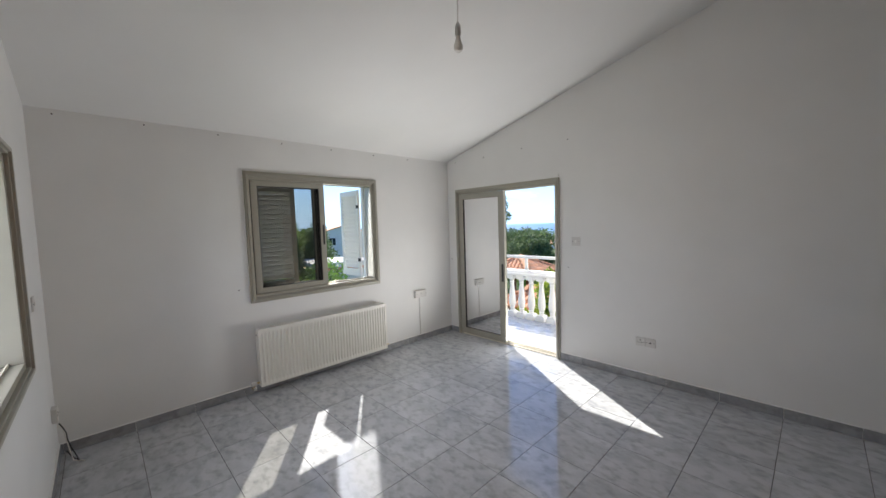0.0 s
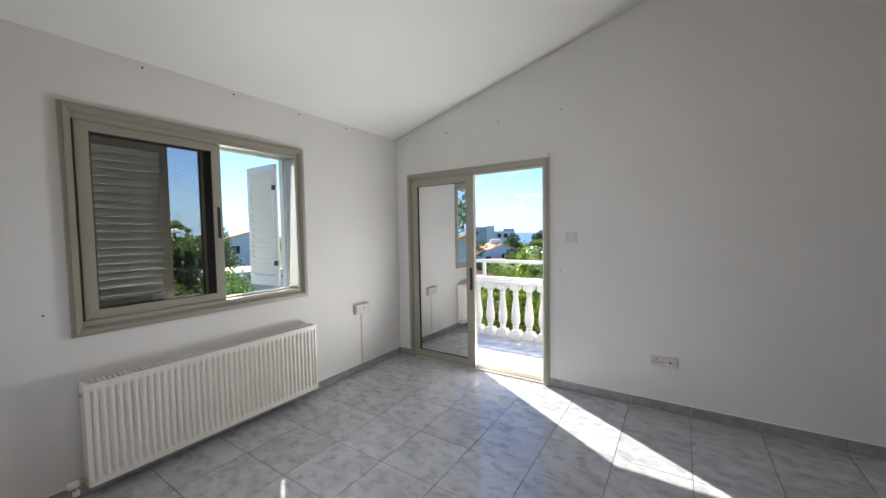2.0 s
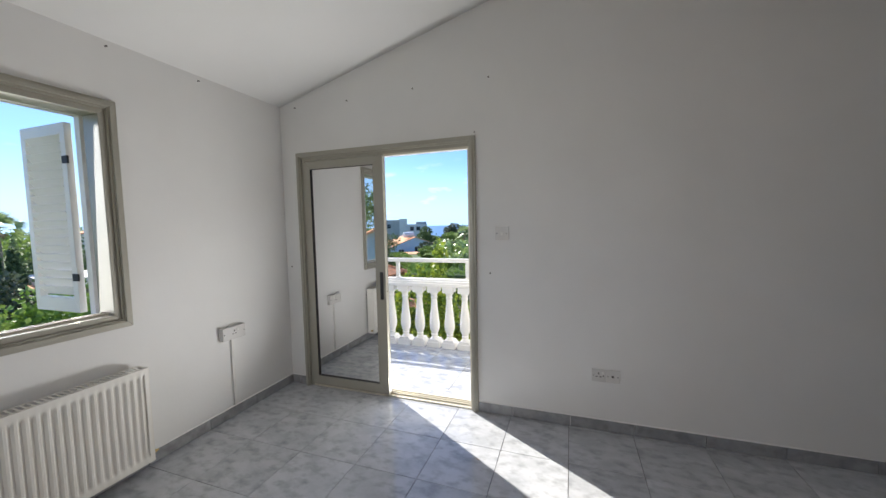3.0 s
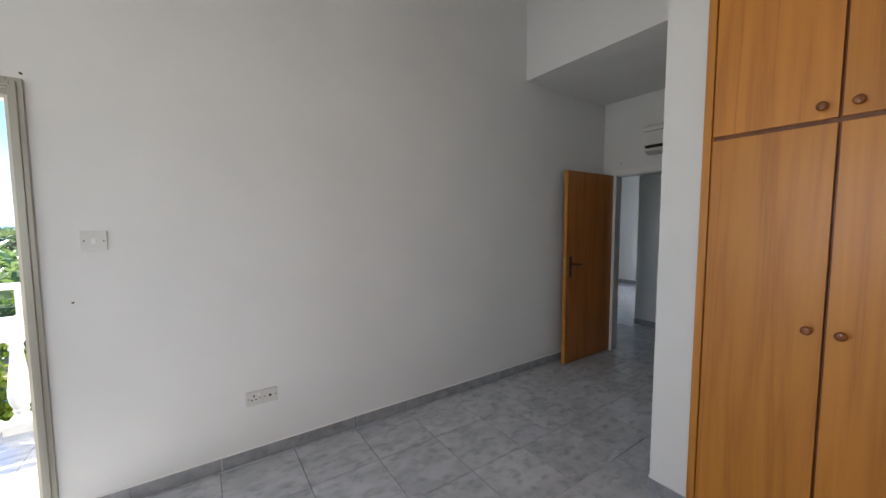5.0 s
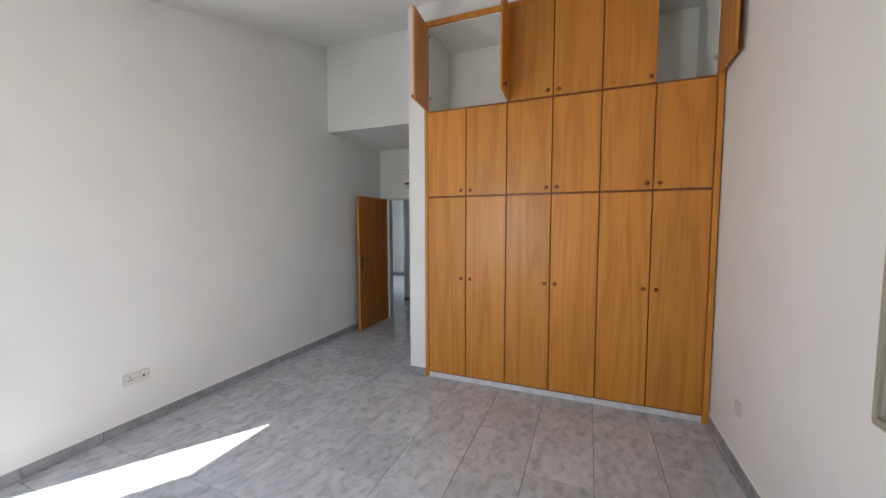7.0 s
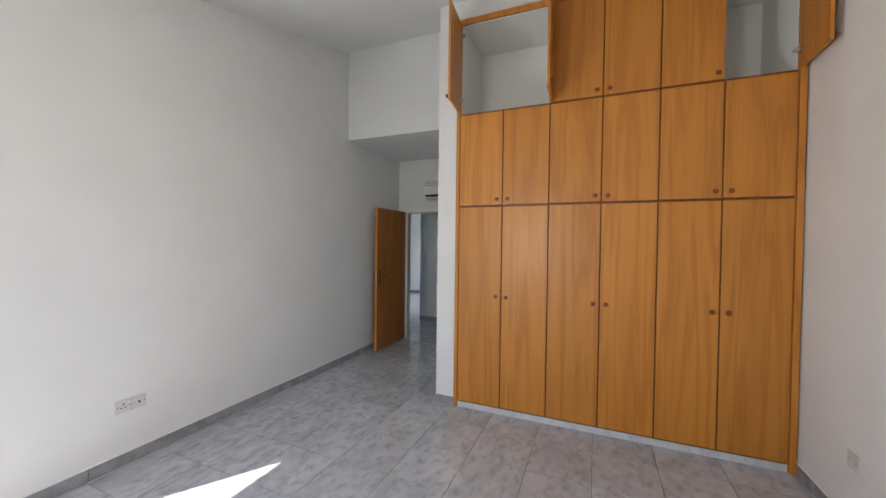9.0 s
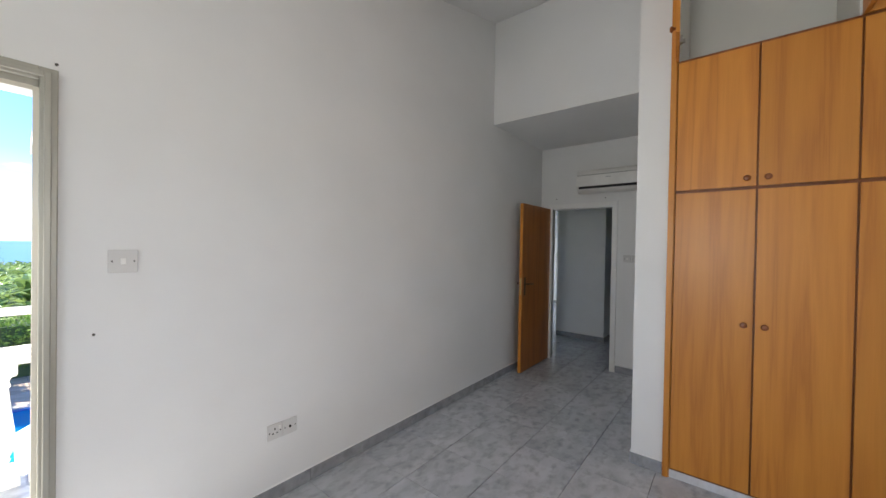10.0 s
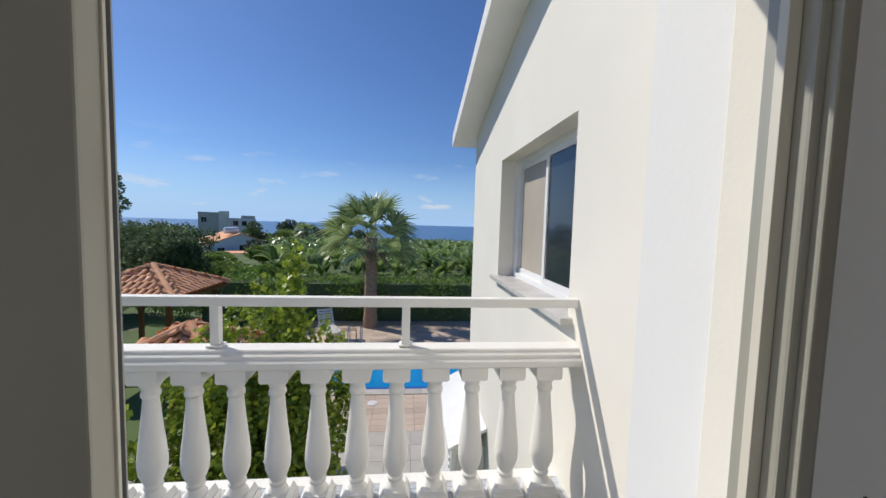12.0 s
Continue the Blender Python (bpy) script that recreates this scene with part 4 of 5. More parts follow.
    f = np.concatenate([np.hstack([i, i + 1, i + 2]), np.hstack([i, i + 2, i + 3])])
    return v, f


def foliage(name, blobs, count, size, seed, mat, parent=None, label="", aspect=0.45, fill=0.55):
    v, f = leaves(blobs, count, size, seed, aspect, fill)
    me = bpy.data.meshes.new(name)
    me.from_pydata(v.tolist(), [], f.tolist())
    me.materials.append(mat)
    ob = new(name, me)
    ob.parent = parent
    if label:
        ob["label"] = label
    return ob


def tree(name, label, at, height, blobs, count, size, seed, mat, trunk_r=0.12, limbs=5, category="tree", group=""):
    """A tapered trunk with limbs and a crown of many leaves; blobs are in the tree's own metres."""
    t = thing(name, label, category, at, 0, group)
    rng = random.Random(seed)
    bm = bmesh.new()
    top = height * 0.6
    bm_tube(bm, [(0, 0, -0.1), (0.03, 0.02, top * 0.4), (-0.02, 0.05, top * 0.75), (0.02, 0, top)], [trunk_r, trunk_r * 0.8, trunk_r * 0.6, trunk_r * 0.35], 8)
    part("trunk", bm, TRUNK, t, "brown bark", smooth=True)
    for i in range(limbs):
        b = blobs[i % len(blobs)]
        z = top * (0.35 + 0.55 * rng.random())
        end = Vector(b[:3]) + Vector((rng.uniform(-.5, .5) * b[3], rng.uniform(-.5, .5) * b[4], rng.uniform(-.2, .5) * b[5]))
        bm = bmesh.new()
        bm_tube(bm, [(0, 0, z), Vector((0, 0, z)).lerp(end, 0.5) + Vector((0, 0, 0.1 * height * 0.2)), end], [trunk_r * 0.4, trunk_r * 0.25, trunk_r * 0.1], 6)
        part("limb", bm, TRUNK, t, "brown limb", smooth=True)
    foliage("crown", blobs, count, size, seed, mat, t)
    return t


# ---- ground, sea ----
def ground_z(x, y):
    r, w = max(0.0, y - 17.0), max(0.0, -x - 14.0)
    return -3.2 - 0.03 * min(max(r, w), 60) - 0.055 * max(0.0, min(r, 460) - 60)


xs = [-4000, -2000, -900, -500, -300, -200, -140, -100, -75, -55, -40, -30, -22, -15, -10, -5, 0, 5, 10, 20, 40, 80, 150, 400, 1200]
ys = [-600, -200, -80, -40, -20, -8, 0, 8, 14, 17, 22, 30, 40, 55, 75, 100, 140, 200, 260, 330, 430]
bm = bmesh.new()
grid = [[bm.verts.new((x, y, ground_z(x, y))) for x in xs] for y in ys]
for j in range(len(ys) - 1):
    for i in range(len(xs) - 1):
        bm.faces.new((grid[j][i], grid[j][i + 1], grid[j + 1][i + 1], grid[j + 1][i]))
structure("ground", bm, GRASS, "green garden ground falling gently towards the sea", "ground")
bm = bmesh.new()
v = [bm.verts.new(p) for p in ((-4600, -600, -23.0), (4600, -600, -23.0), (4600, 4600, -23.0), (-4600, 4600, -23.0))]
bm.faces.new(v)
structure("water", bm, SEA, "deep blue open sea out to the horizon", "sea")

# ---- house outside: lower storey, wing, roofs ----
bm = bmesh.new()
bm_box(bm, -WT, 2.28, RY - WT, 0.28, -3.25, -0.3)
bm_box(bm, -0.9, -WT, RY - 0.6, 0.1, -3.25, -3.1)
structure("wall_lower_storey", bm, STUCCO, "cream stucco lower storey of the house", "wall")
bm = bmesh.new()
bm_box(bm, -WT - 0.004, -WT - 0.001, RY - WT, WY0 - 0.02, -0.3, 2.5)
bm_box(bm, -WT - 0.004, -WT - 0.001, WY1 + 0.02, WT, -0.3, 2.5)
bm_box(bm, -WT - 0.004, -WT - 0.001, WY0 - 0.02, WY1 + 0.02, -0.3, 0.91)
bm_box(bm, DX1 + 0.004, 2.28, WT + 0.001, WT + 0.004, -0.3, 3.0)
bm_box(bm, -WT, DX0 - 0.02, WT + 0.001, WT + 0.004, -0.3, 2.5)
structure("wall_outer_face", bm, STUCCO, "cream stucco outer face of the bedroom walls", "wall")
bm = bmesh.new()
bm_box(bm, DX1 - 0.010, DX1 - 0.001, 0.042, 0.10, -0.003, DZ1 - 0.002)
structure("trim_door_reveal", bm, STUCCO, "cream stucco reveal beside the balcony door", "trim", 0.003)

GX = 2.28      # wing wall facing the balcony
WYN = 4.62     # wing's far corner


def wing_z(y):
    return 2.66 + 0.27 * (WYN - y)


wy0, wy1, wz0, wz1 = 1.56, 3.18, 0.95, 2.10
bm = bmesh.new()
for y0, y1, z0, z1 in ((0.285, wy0, -3.25, None), (wy1, WYN, -3.25, None), (wy0, wy1, -3.25, wz0), (wy0, wy1, wz1, None)):
    za, zb = (z1, z1) if z1 else (wing_z(y0), wing_z(y1))
    bm_prism(bm, [(y0, z0), (y1, z0), (y1, zb), (y0, za)], "x", GX, GX + 0.28)
structure("wall_wing", bm, STUCCO, "cream stucco wall of the projecting wing", "wall")
bm = bmesh.new()
bm_box(bm, GX + 0.28, 6.4, WYN - 0.28, WYN, -3.25, 2.66)
structure("wall_wing_north", bm, STUCCO, "cream stucco end wall of the wing", "wall")
bm = bmesh.new()
bm_box(bm, 6.25, 6.4, 0.3, WYN - 0.28, -3.25, 3.8)
structure("wall_wing_east", bm, STUCCO, "cream stucco back wall of the wing", "wall")
bm = bmesh.new()
bm_box(bm, GX + 0.28, 6.25, 0.29, WYN - 0.28, -0.02, 0.0)
structure("floor_wing", bm, TILE, "grey tile floor inside the wing", "floor")
win = tagged(new("window_3"), "pale aluminium sliding window set deep in the wing wall", "window", kind="structure")
rect_frame("window_frame", "x", wy0, wy1, wz0, wz1, GX + 0.15, GX + 0.22, 0.045, WHITEPAINT, win, "white aluminium frame")
s = rect_frame("sash", "x", wy0 + 0.05, (wy0 + wy1) / 2 + 0.03, wz0 + 0.045, wz1 - 0.045, GX + 0.155, GX + 0.185, 0.05, WHITEPAINT, win, "white sliding sash")
box_part("pane", GX + 0.168, GX + 0.174, wy0 + 0.098, (wy0 + wy1) / 2 - 0.018, wz0 + 0.093, wz1 - 0.093, DARKGLASS, s, "dark reflecting glass")
s = rect_frame("sash", "x", (wy0 + wy1) / 2 - 0.03, wy1 - 0.05, wz0 + 0.045, wz1 - 0.045, GX + 0.19, GX + 0.215, 0.05, WHITEPAINT, win, "white sliding sash")
box_part("blind", GX + 0.2, GX + 0.206, (wy0 + wy1) / 2 + 0.018, wy1 - 0.098, wz0 + 0.093, wz1 - 0.093, material("beige_blind", (0.45, 0.40, 0.33), 0.6, scale=3), s, "beige blind behind glass")
box_part("window_sill", GX - 0.07, GX + 0.15, wy0 - 0.06, wy1 + 0.06, wz0 - 0.035, wz0 + 0.003, material("marble_sill", (0.62, 0.60, 0.57), 0.35, color2=(0.48, 0.46, 0.44), scale=6), win, "veined marble sill", 0.004)

# wing roof with boxed eave and tiles
bm = bmesh.new()
ov = 0.30
bm_prism(bm, [(0.3, wing_z(0.3) + 0.002), (WYN + 0.30, wing_z(WYN + 0.30) + 0.002), (WYN + 0.30, wing_z(WYN + 0.30) + 0.17), (0.3, wing_z(0.3) + 0.17)], "x", GX - ov, 6.5)
structure("roof_wing", bm, BALUSTER, "white boxed eave of the wing roof", "roof")
roof = tagged(new("roof_tiles_wing"), "terracotta roof tiles on the wing", "roof", kind="structure")


def half_pipe(r=0.085, l=0.40, seg=6, t=0.014, taper=0.85):
    """A barrel roof tile along +y, crown up."""
    bm = bmesh.new()
    rows = []
    for k, (y, rr) in enumerate(((0, r), (l, r * taper))):
        o = [bm.verts.new((rr * math.cos(math.pi * i / seg), y, rr * math.sin(math.pi * i / seg) * 0.8)) for i in range(seg + 1)]
        n = [bm.verts.new(((rr - t) * math.cos(math.pi * i / seg), y, (rr - t) * math.sin(math.pi * i / seg) * 0.8)) for i in range(seg + 1)]
        rows.append((o, n))
    (o0, n0), (o1, n1) = rows
    for i in range(seg):
        bm.faces.new((o0[i], o0[i + 1], o1[i + 1], o1[i]))
        bm.faces.new((n0[i + 1], n0[i], n1[i], n1[i + 1]))
        bm.faces.new((o0[i + 1], o0[i], n0[i], n0[i + 1]))
        bm.faces.new((o1[i], o1[i + 1], n1[i + 1], n1[i]))
    return mesh_of("roof_tile", bm, ROOF, smooth=True)


PIPE = half_pipe()
slope = math.degrees(math.atan(0.27))
rng = random.Random(4)
for cx in range(4):
    for k in range(13):
        y = WYN + 0.32 - k * 0.36
        if y < 0.5:
            continue
        o = new("roof_tile", PIPE)
        o.parent = roof
        o.matrix_basis = pose(GX - ov + 0.10 + cx * 0.19, y, wing_z(y) + 0.172 + rng.uniform(0, 0.008), slope, 0, 180 + rng.uniform(-1.5, 1.5))

# ---- balcony ----
bm = bmesh.new()
bm_box(bm, -WT, GX, 0.285, 1.66, -0.30, -0.048)
BALCONY = structure("floor_balcony", bm, GROUT, "grey tiled balcony floor with white edges", "floor")
bm = bmesh.new()
bm_box(bm, -WT - 0.02, GX - 0.002, 1.60, 1.68, -0.34, -0.035)
structure("trim_balcony_edge", bm, BALUSTER, "white balcony edge", "trim", 0.006)
bal = thing("balustrade", "white cast balustrade with turned balusters and a square top rail", "balustrade", (1.0, 1.46, -0.04))
bm = bmesh.new()
bm_prism(bm, [(-0.085, 0.765), (0.085, 0.765), (0.095, 0.775), (0.095, 0.802), (0.088, 0.810), (0.075, 0.812), (0.075, 0.830), (0.068, 0.836), (0.055, 0.838), (0.055, 0.852), (0.050, 0.857), (-0.050, 0.857), (-0.055, 0.852), (-0.055, 0.838), (-0.068, 0.836), (-0.075, 0.830), (-0.075, 0.812), (-0.088, 0.810), (-0.095, 0.802), (-0.095, 0.775)], "x", -1.30, GX - 1.002)
part("cap", bm, BALUSTER, bal, "white moulded capping")
box_part("top_rail", -1.30, GX - 1.002, -0.028, 0.028, 1.065, 1.112, BALUSTER, bal, "white square top rail", 0.004)
for x in (0.43 - 1.0, 1.362 - 1.0):
    box_part("rail_post", x - 0.021, x + 0.021, -0.021, 0.021, 0.86, 1.067, BALUSTER, bal, "white rail post", 0.003)
    box_part("post_foot", x - 0.035, x + 0.035, -0.035, 0.035, 0.861, 0.872, BALUSTER, bal, "white post foot", 0.004)


def baluster_mesh():
    bm = bmesh.new()
    bm_box(bm, -0.082, 0.082, -0.078, 0.078, 0.0, 0.066)
    bm_prism(bm, [(-0.076, 0.066), (0.076, 0.066), (0.066, 0.084), (0.056, 0.100), (-0.056, 0.100), (-0.066, 0.084)], "y", -0.068, 0.068)
    bm_prism(bm, [(-0.060, 0.690), (0.060, 0.690), (0.069, 0.700), (0.069, 0.767), (-0.069, 0.767), (-0.069, 0.700)], "y", -0.066, 0.066)
    bm_lathe(bm, [(0.054, 0.096), (0.042, 0.118), (0.035, 0.134), (0.042, 0.146), (0.044, 0.156), (0.037, 0.167), (0.048, 0.192), (0.060, 0.225), (0.064, 0.262), (0.0635, 0.30),
                  (0.058, 0.36), (0.050, 0.43), (0.042, 0.51), (0.036, 0.58), (0.034, 0.607), (0.041, 0.615),
                  (0.043, 0.627), (0.039, 0.638), (0.036, 0.650), (0.044, 0.668), (0.056, 0.684), (0.060, 0.697)], 24)
    return mesh_of("baluster", bm, BALUSTER, smooth=True)


BM = baluster_mesh()
for i in range(13):
    o = new("baluster", BM)
    o.parent = bal
    o.location = (2.121 - 0.2 * i - 1.0, 0, 0.0)

# ---- patio and pool ----
PX0, PX1, PY0, PY1 = -2.4, 7.0, 9.37, 13.0
bm = bmesh.new()
for x0, x1, y0, y1 in ((-3.6, 9, 4.6, PY0), (-5.5, 9, PY1, 16.5), (-5.5, PX0, PY0, PY1), (PX1, 9, PY0, PY1)):
    bm_box(bm, x0, x1, y0, y1, -3.195, -3.165)
PATIO = structure("pavement", bm, GROUT, "paved patio round the swimming pool", "patio")
pool = tagged(new("swimming_pool"), "rectangular swimming pool of bright blue water with pale coping", "pool", kind="structure")
box_part("water_surface", PX0 + 0.15, PX1 - 0.15, PY0 + 0.15, PY1 - 0.15, -3.185, -3.175, WATER, pool, "clear blue water")
for x0, x1, y0, y1 in ((PX0, PX1, PY0, PY0 + 0.15), (PX0, PX1, PY1 - 0.15, PY1), (PX0, PX0 + 0.15, PY0 + 0.15, PY1 - 0.15), (PX1 - 0.15, PX1, PY0 + 0.15, PY1 - 0.15)):
    box_part("waterline", x0, x1, y0, y1, -3.19, -3.15, POOLTILE, pool, "dark blue edge tiles")
for x0, x1, y0, y1 in ((PX0 - 0.3, PX1 + 0.3, PY0 - 0.30, PY0), (PX0 - 0.3, PX1 + 0.3, PY1, PY1 + 0.30)):
    n = 20
    for i in range(n):
        w = (x1 - x0) / n
        box_part("coping_stone", x0 + i * w + 0.004, x0 + (i + 1) * w - 0.004, y0, y1, -3.17, -3.135, PAVE_W, pool, "", 0.006)
lad = thing("pool_ladder", "bent steel pool ladder at the far edge", "ladder", (-0.75, PY1 - 0.05, -3.15))
for dx in (0.0, 0.45):
    bm = bmesh.new()
    bm_tube(bm, [(dx, 0.35, 0.0), (dx, 0.35, 0.55), (dx, 0.28, 0.72), (dx, 0.1, 0.76), (dx, -0.08, 0.68), (dx, -0.12, 0.5), (dx, -0.12, -0.02)], 0.02, 8)
    part("rail", bm, STEEL, lad, smooth=True)
for z in (0.05, 0.27):
    box_part("tread", 0.0, 0.45, -0.16, -0.09, z, z + 0.025, STEEL, lad, "", 0.004)

# sun lounger and small table
lo = thing("sun_lounger", "white plastic sun lounger with a raised slatted back", "lounger", (-1.75, 14.3, -3.165), 25)
for x in (-0.28, 0.28):
    box_part("side_rail", x - 0.025, x + 0.025, -0.9, 0.55, 0.28, 0.34, PLASTIC, lo, "", 0.01)
for i in range(9):
    box_part("slat", -0.27, 0.27, -0.88 + i * 0.13, -0.78 + i * 0.13, 0.325, 0.345, PLASTIC, lo, "", 0.004)
back = new("backrest")
back.parent = lo
back.matrix_basis = pose(0, 0.32, 0.34, 52, 0, 0)
for x in (-0.28, 0.28):
    box_part("back_rail", x - 0.025, x + 0.025, 0, 0.75, -0.03, 0.02, PLASTIC, back, "", 0.01)
for i in range(6):
    box_part("slat", -0.27, 0.27, 0.03 + i * 0.12, 0.12 + i * 0.12, 0.0, 0.02, PLASTIC, back, "", 0.004)
for x in (-0.26, 0.26):
    for y in (-0.75, 0.35):
        box_part("leg", x - 0.03, x + 0.03, y - 0.04, y + 0.04, 0.0, 0.30, PLASTIC, lo, "", 0.008)
tb = thing("side_table", "small metal frame table beside the lounger", "table", (-0.85, 13.7, -3.165), 10)
box_part("tabletop", -0.3, 0.3, -0.2, 0.2, 0.40, 0.42, material("wood_slats", (0.30, 0.22, 0.15), 0.7, scale=5), tb, "", 0.004)
for x in (-0.27, 0.27):
    for y in (-0.17, 0.17):
        box_part("leg", x - 0.012, x + 0.012, y - 0.012, y + 0.012, 0.0, 0.40, DARK, tb)

# skimmer lid and plant pots
sk = thing("skimmer_lid", "round white skimmer lid in the paving", "lid", (0.55, 8.62, -3.155))
bm = bmesh.new()
bm_lathe(bm, [(0.13, 0.0), (0.13, 0.012), (0.11, 0.018), (0.02, 0.02)], 24)
part("lid", bm, PLASTIC, sk, smooth=True)
for i, (x, y, r) in enumerate(((-1.95, 5.55, 0.26), (-2.45, 5.1, 0.22))):
    pot = thing("plant_pot", "terracotta plant pot with a leafy shrub", "plant pot", (x, y, -3.155), 0, "pots below the balcony")
    bm = bmesh.new()
    bm_lathe(bm, [(r * 0.65, 0.0), (r * 0.95, r * 1.5), (r * 1.08, r * 1.5), (r * 1.08, r * 1.75), (r * 0.92, r * 1.75), (r * 0.88, r * 1.6)], 20)
    part("pot", bm, ROOF, pot, "terracotta pot", smooth=True)
    foliage("shrub", [(0, 0, r * 2.4, r * 1.1, r * 1.1, r)], 500, 0.08, 500 + i, LEAF_MID, pot, "green leaves")

# white garden cabinet by the wing
cb = thing("garden_cabinet", "white metal garden cabinet with louvred side against the wing wall", "cabinet", (1.90, 4.20, -3.165))
box_part("body", 0.0, 0.375, -0.75, 0.80, 0.06, 2.12, WHITEPAINT, cb, "", 0.012)
bm = bmesh.new()
bm_prism(bm, [(-0.05, 2.12), (0.376, 2.34), (0.376, 2.38), (-0.05, 2.16)], "y", -0.82, 0.86)
part("lid", bm, WHITEPAINT, cb, "sloping white lid", 0.006)
for i in range(7):
    box_part("lid_rib", -0.03, 0.0, -0.70 + i * 0.24, -0.68 + i * 0.24, 2.165, 2.18, WHITEPAINT, cb, "", 0.003)
box_part("plinth", 0.02, 0.375, -0.72, 0.77, 0.0, 0.06, GROUT, cb)
for i in range(14):
    box_part("louvre", -0.016, 0.002, -0.6, 0.6, 0.9 + i * 0.08, 0.945 + i * 0.08, WHITEPAINT, cb, "", 0.003)
for z in (0.7, 1.5):
    box_part("end_panel", 0.05, 0.33, -0.765, -0.748, z, z + 0.55, HOUSE_C, cb, "cream end panel", 0.006)

# hedge and palm
blobs = [(x, 17.0 + 0.25 * math.sin(x * 1.7), -2.05 + 0.1 * math.sin(x * 2.9), 0.85, 0.75, 0.95 + 0.10 * math.sin(x * 5.3)) for x in np.arange(-10.5, 11, 0.75)]
hd = thing("hedge", "long clipped green conifer hedge behind the pool", "hedge", (0, 0, 0))
hd.matrix_basis = pose(0, 17, -3.2)
blobs = [(b[0], b[1] - 17, b[2] + 3.2, *b[3:]) for b in blobs]
foliage("foliage", blobs, 38000, 0.12, 11, LEAF_HEDGE, hd, aspect=0.25)
# solid dark box puts the shade inside the hedge into colour
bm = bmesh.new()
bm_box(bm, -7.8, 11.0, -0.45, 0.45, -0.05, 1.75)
part("inner_mass", bm, LEAF_DARK, hd, "dark block inside the hedge, shade put into its colour")


def fan_palm(name, label, at, height, crown_r, nfan, seed, trunk_r=0.26, dry=10):
    t = thing(name, label, "palm tree", at)
    rng = random.Random(seed)
    bm = bmesh.new()
    rows = []
    for i in range(26):
        f = i / 25
        r = trunk_r * (1.15 - 0.35 * f if f < 0.15 else 1.05 - 0.25 * f) * (1.04 if i % 2 else 0.97)
        rows.append((r if f < 0.93 else r * 1.15, f * height))
    bm_lathe(bm, rows, 14)
    part("trunk", bm, TRUNK, t, "ringed grey-brown palm trunk", smooth=True)
    for kind, cnt, mat in (("frond", nfan, LEAF_PALM), ("dry_frond", dry, LEAF_DRY)):
        for i in range(cnt):
            az = 2.399963 * i + rng.uniform(-0.2, 0.2)
            el = radians(84 - 108 * ((i + 0.5) / cnt) ** 1.05) if kind == "frond" else radians(rng.uniform(-55, -30))
            stalk = crown_r * ((0.42 if kind == "frond" else 0.18) + 0.16 * rng.random())
            blade = crown_r * (0.54 if kind == "frond" else 0.22)
            d = Vector((math.cos(az) * math.cos(el), math.sin(az) * math.cos(el), math.sin(el)))
            side = Vector((-math.sin(az), math.cos(az), 0))
            up = side.cross(d) * -1
            base = Vector((0, 0, height - 0.1)) + d * 0.12
            hub = base + d * stalk + Vector((0, 0, -0.06 * crown_r))
            v, f = [], []

            def ribbon(p0, p1, p2, w0, w1, nn):
                k = len(v)
                for p, w in ((p0, w0), (p1, w1), (p2, 0.004)):
                    v.extend((p - nn * w, p + nn * w))
                f.extend(((k, k + 1, k + 3, k + 2), (k + 2, k + 3, k + 5, k + 4)))
            ribbon(base, (base + hub) / 2 + Vector((0, 0, 0.03)), hub, 0.03, 0.022, side)
            d = Matrix.Rotation(radians(rng.uniform(0, 14) if kind == "frond" else 15), 3, side) @ d
            roll = Matrix.Rotation(radians(rng.uniform(-50, 50)), 3, d)
            side, up = roll @ side, roll @ up
            ns = 21
            for s in range(ns):
                a = radians(-80 + 160 * s / (ns - 1))
                dd = (d * math.cos(a) + side * math.sin(a)).normalized()
                ln = blade * (1.0 - 0.28 * abs(a) / 1.8) * rng.uniform(0.9, 1.08)
                nn = (side * math.cos(a) - d * math.sin(a))
                droop = Vector((0, 0, -0.17 * ln * rng.uniform(0.4, 1.4)))
                ribbon(hub, hub + dd * ln * 0.55 + up * 0.05 * ln, hub + dd * ln + droop, 0.012, blade * 0.036, nn)
            me = bpy.data.meshes.new("frond")
            me.from_pydata([tuple(p) for p in v], [], f)
            me.materials.append(mat)
            o = new("frond", me)
            o.parent = t
            if kind == "dry_frond":
                o["label"] = "dry hanging frond"
    return t


fan_palm("fan_palm", "tall fan palm with a shaggy ringed trunk beside the pool", (-0.22, 15.5, -3.19), 3.98, 2.3, 30, 5, 0.28, dry=6)

# banana plantation
rng = np.random.default_rng(21)
V, F = [], []


def banana(x, y, z, h, seed):
    r = random.Random(seed)
    n = 9
    for i in range(n):
        az = 2.4 * i + r.uniform(-.4, .4)
        el = radians(r.uniform(52, 88))
        ln = h * r.uniform(0.34, 0.54)
        w = ln * 0.12
        d = Vector((math.cos(az), math.sin(az), 0))
        s = Vector((-math.sin(az), math.cos(az), 0))
        p = Vector((x, y, z + h * 0.5))
        k = len(V)
        steps = 5
        for j in range(steps + 1):
            q = j / steps
            e = el - 1.25 * q * q
            if j:
                p = p + (d * math.cos(e) + Vector((0, 0, math.sin(e)))) * (ln / steps)
            ww = w * (0.12, 0.85, 1.0, 0.95, 0.7, 0.1)[j]
            lift = Vector((0, 0, ww * 0.35))
            V.extend((tuple(p - s * ww + lift), tuple(p), tuple(p + s * ww + lift)))
        for j in range(steps):
            a = k + j * 3
            F.extend(((a, a + 1, a + 4, a + 3), (a + 1, a + 2, a + 5, a + 4)))


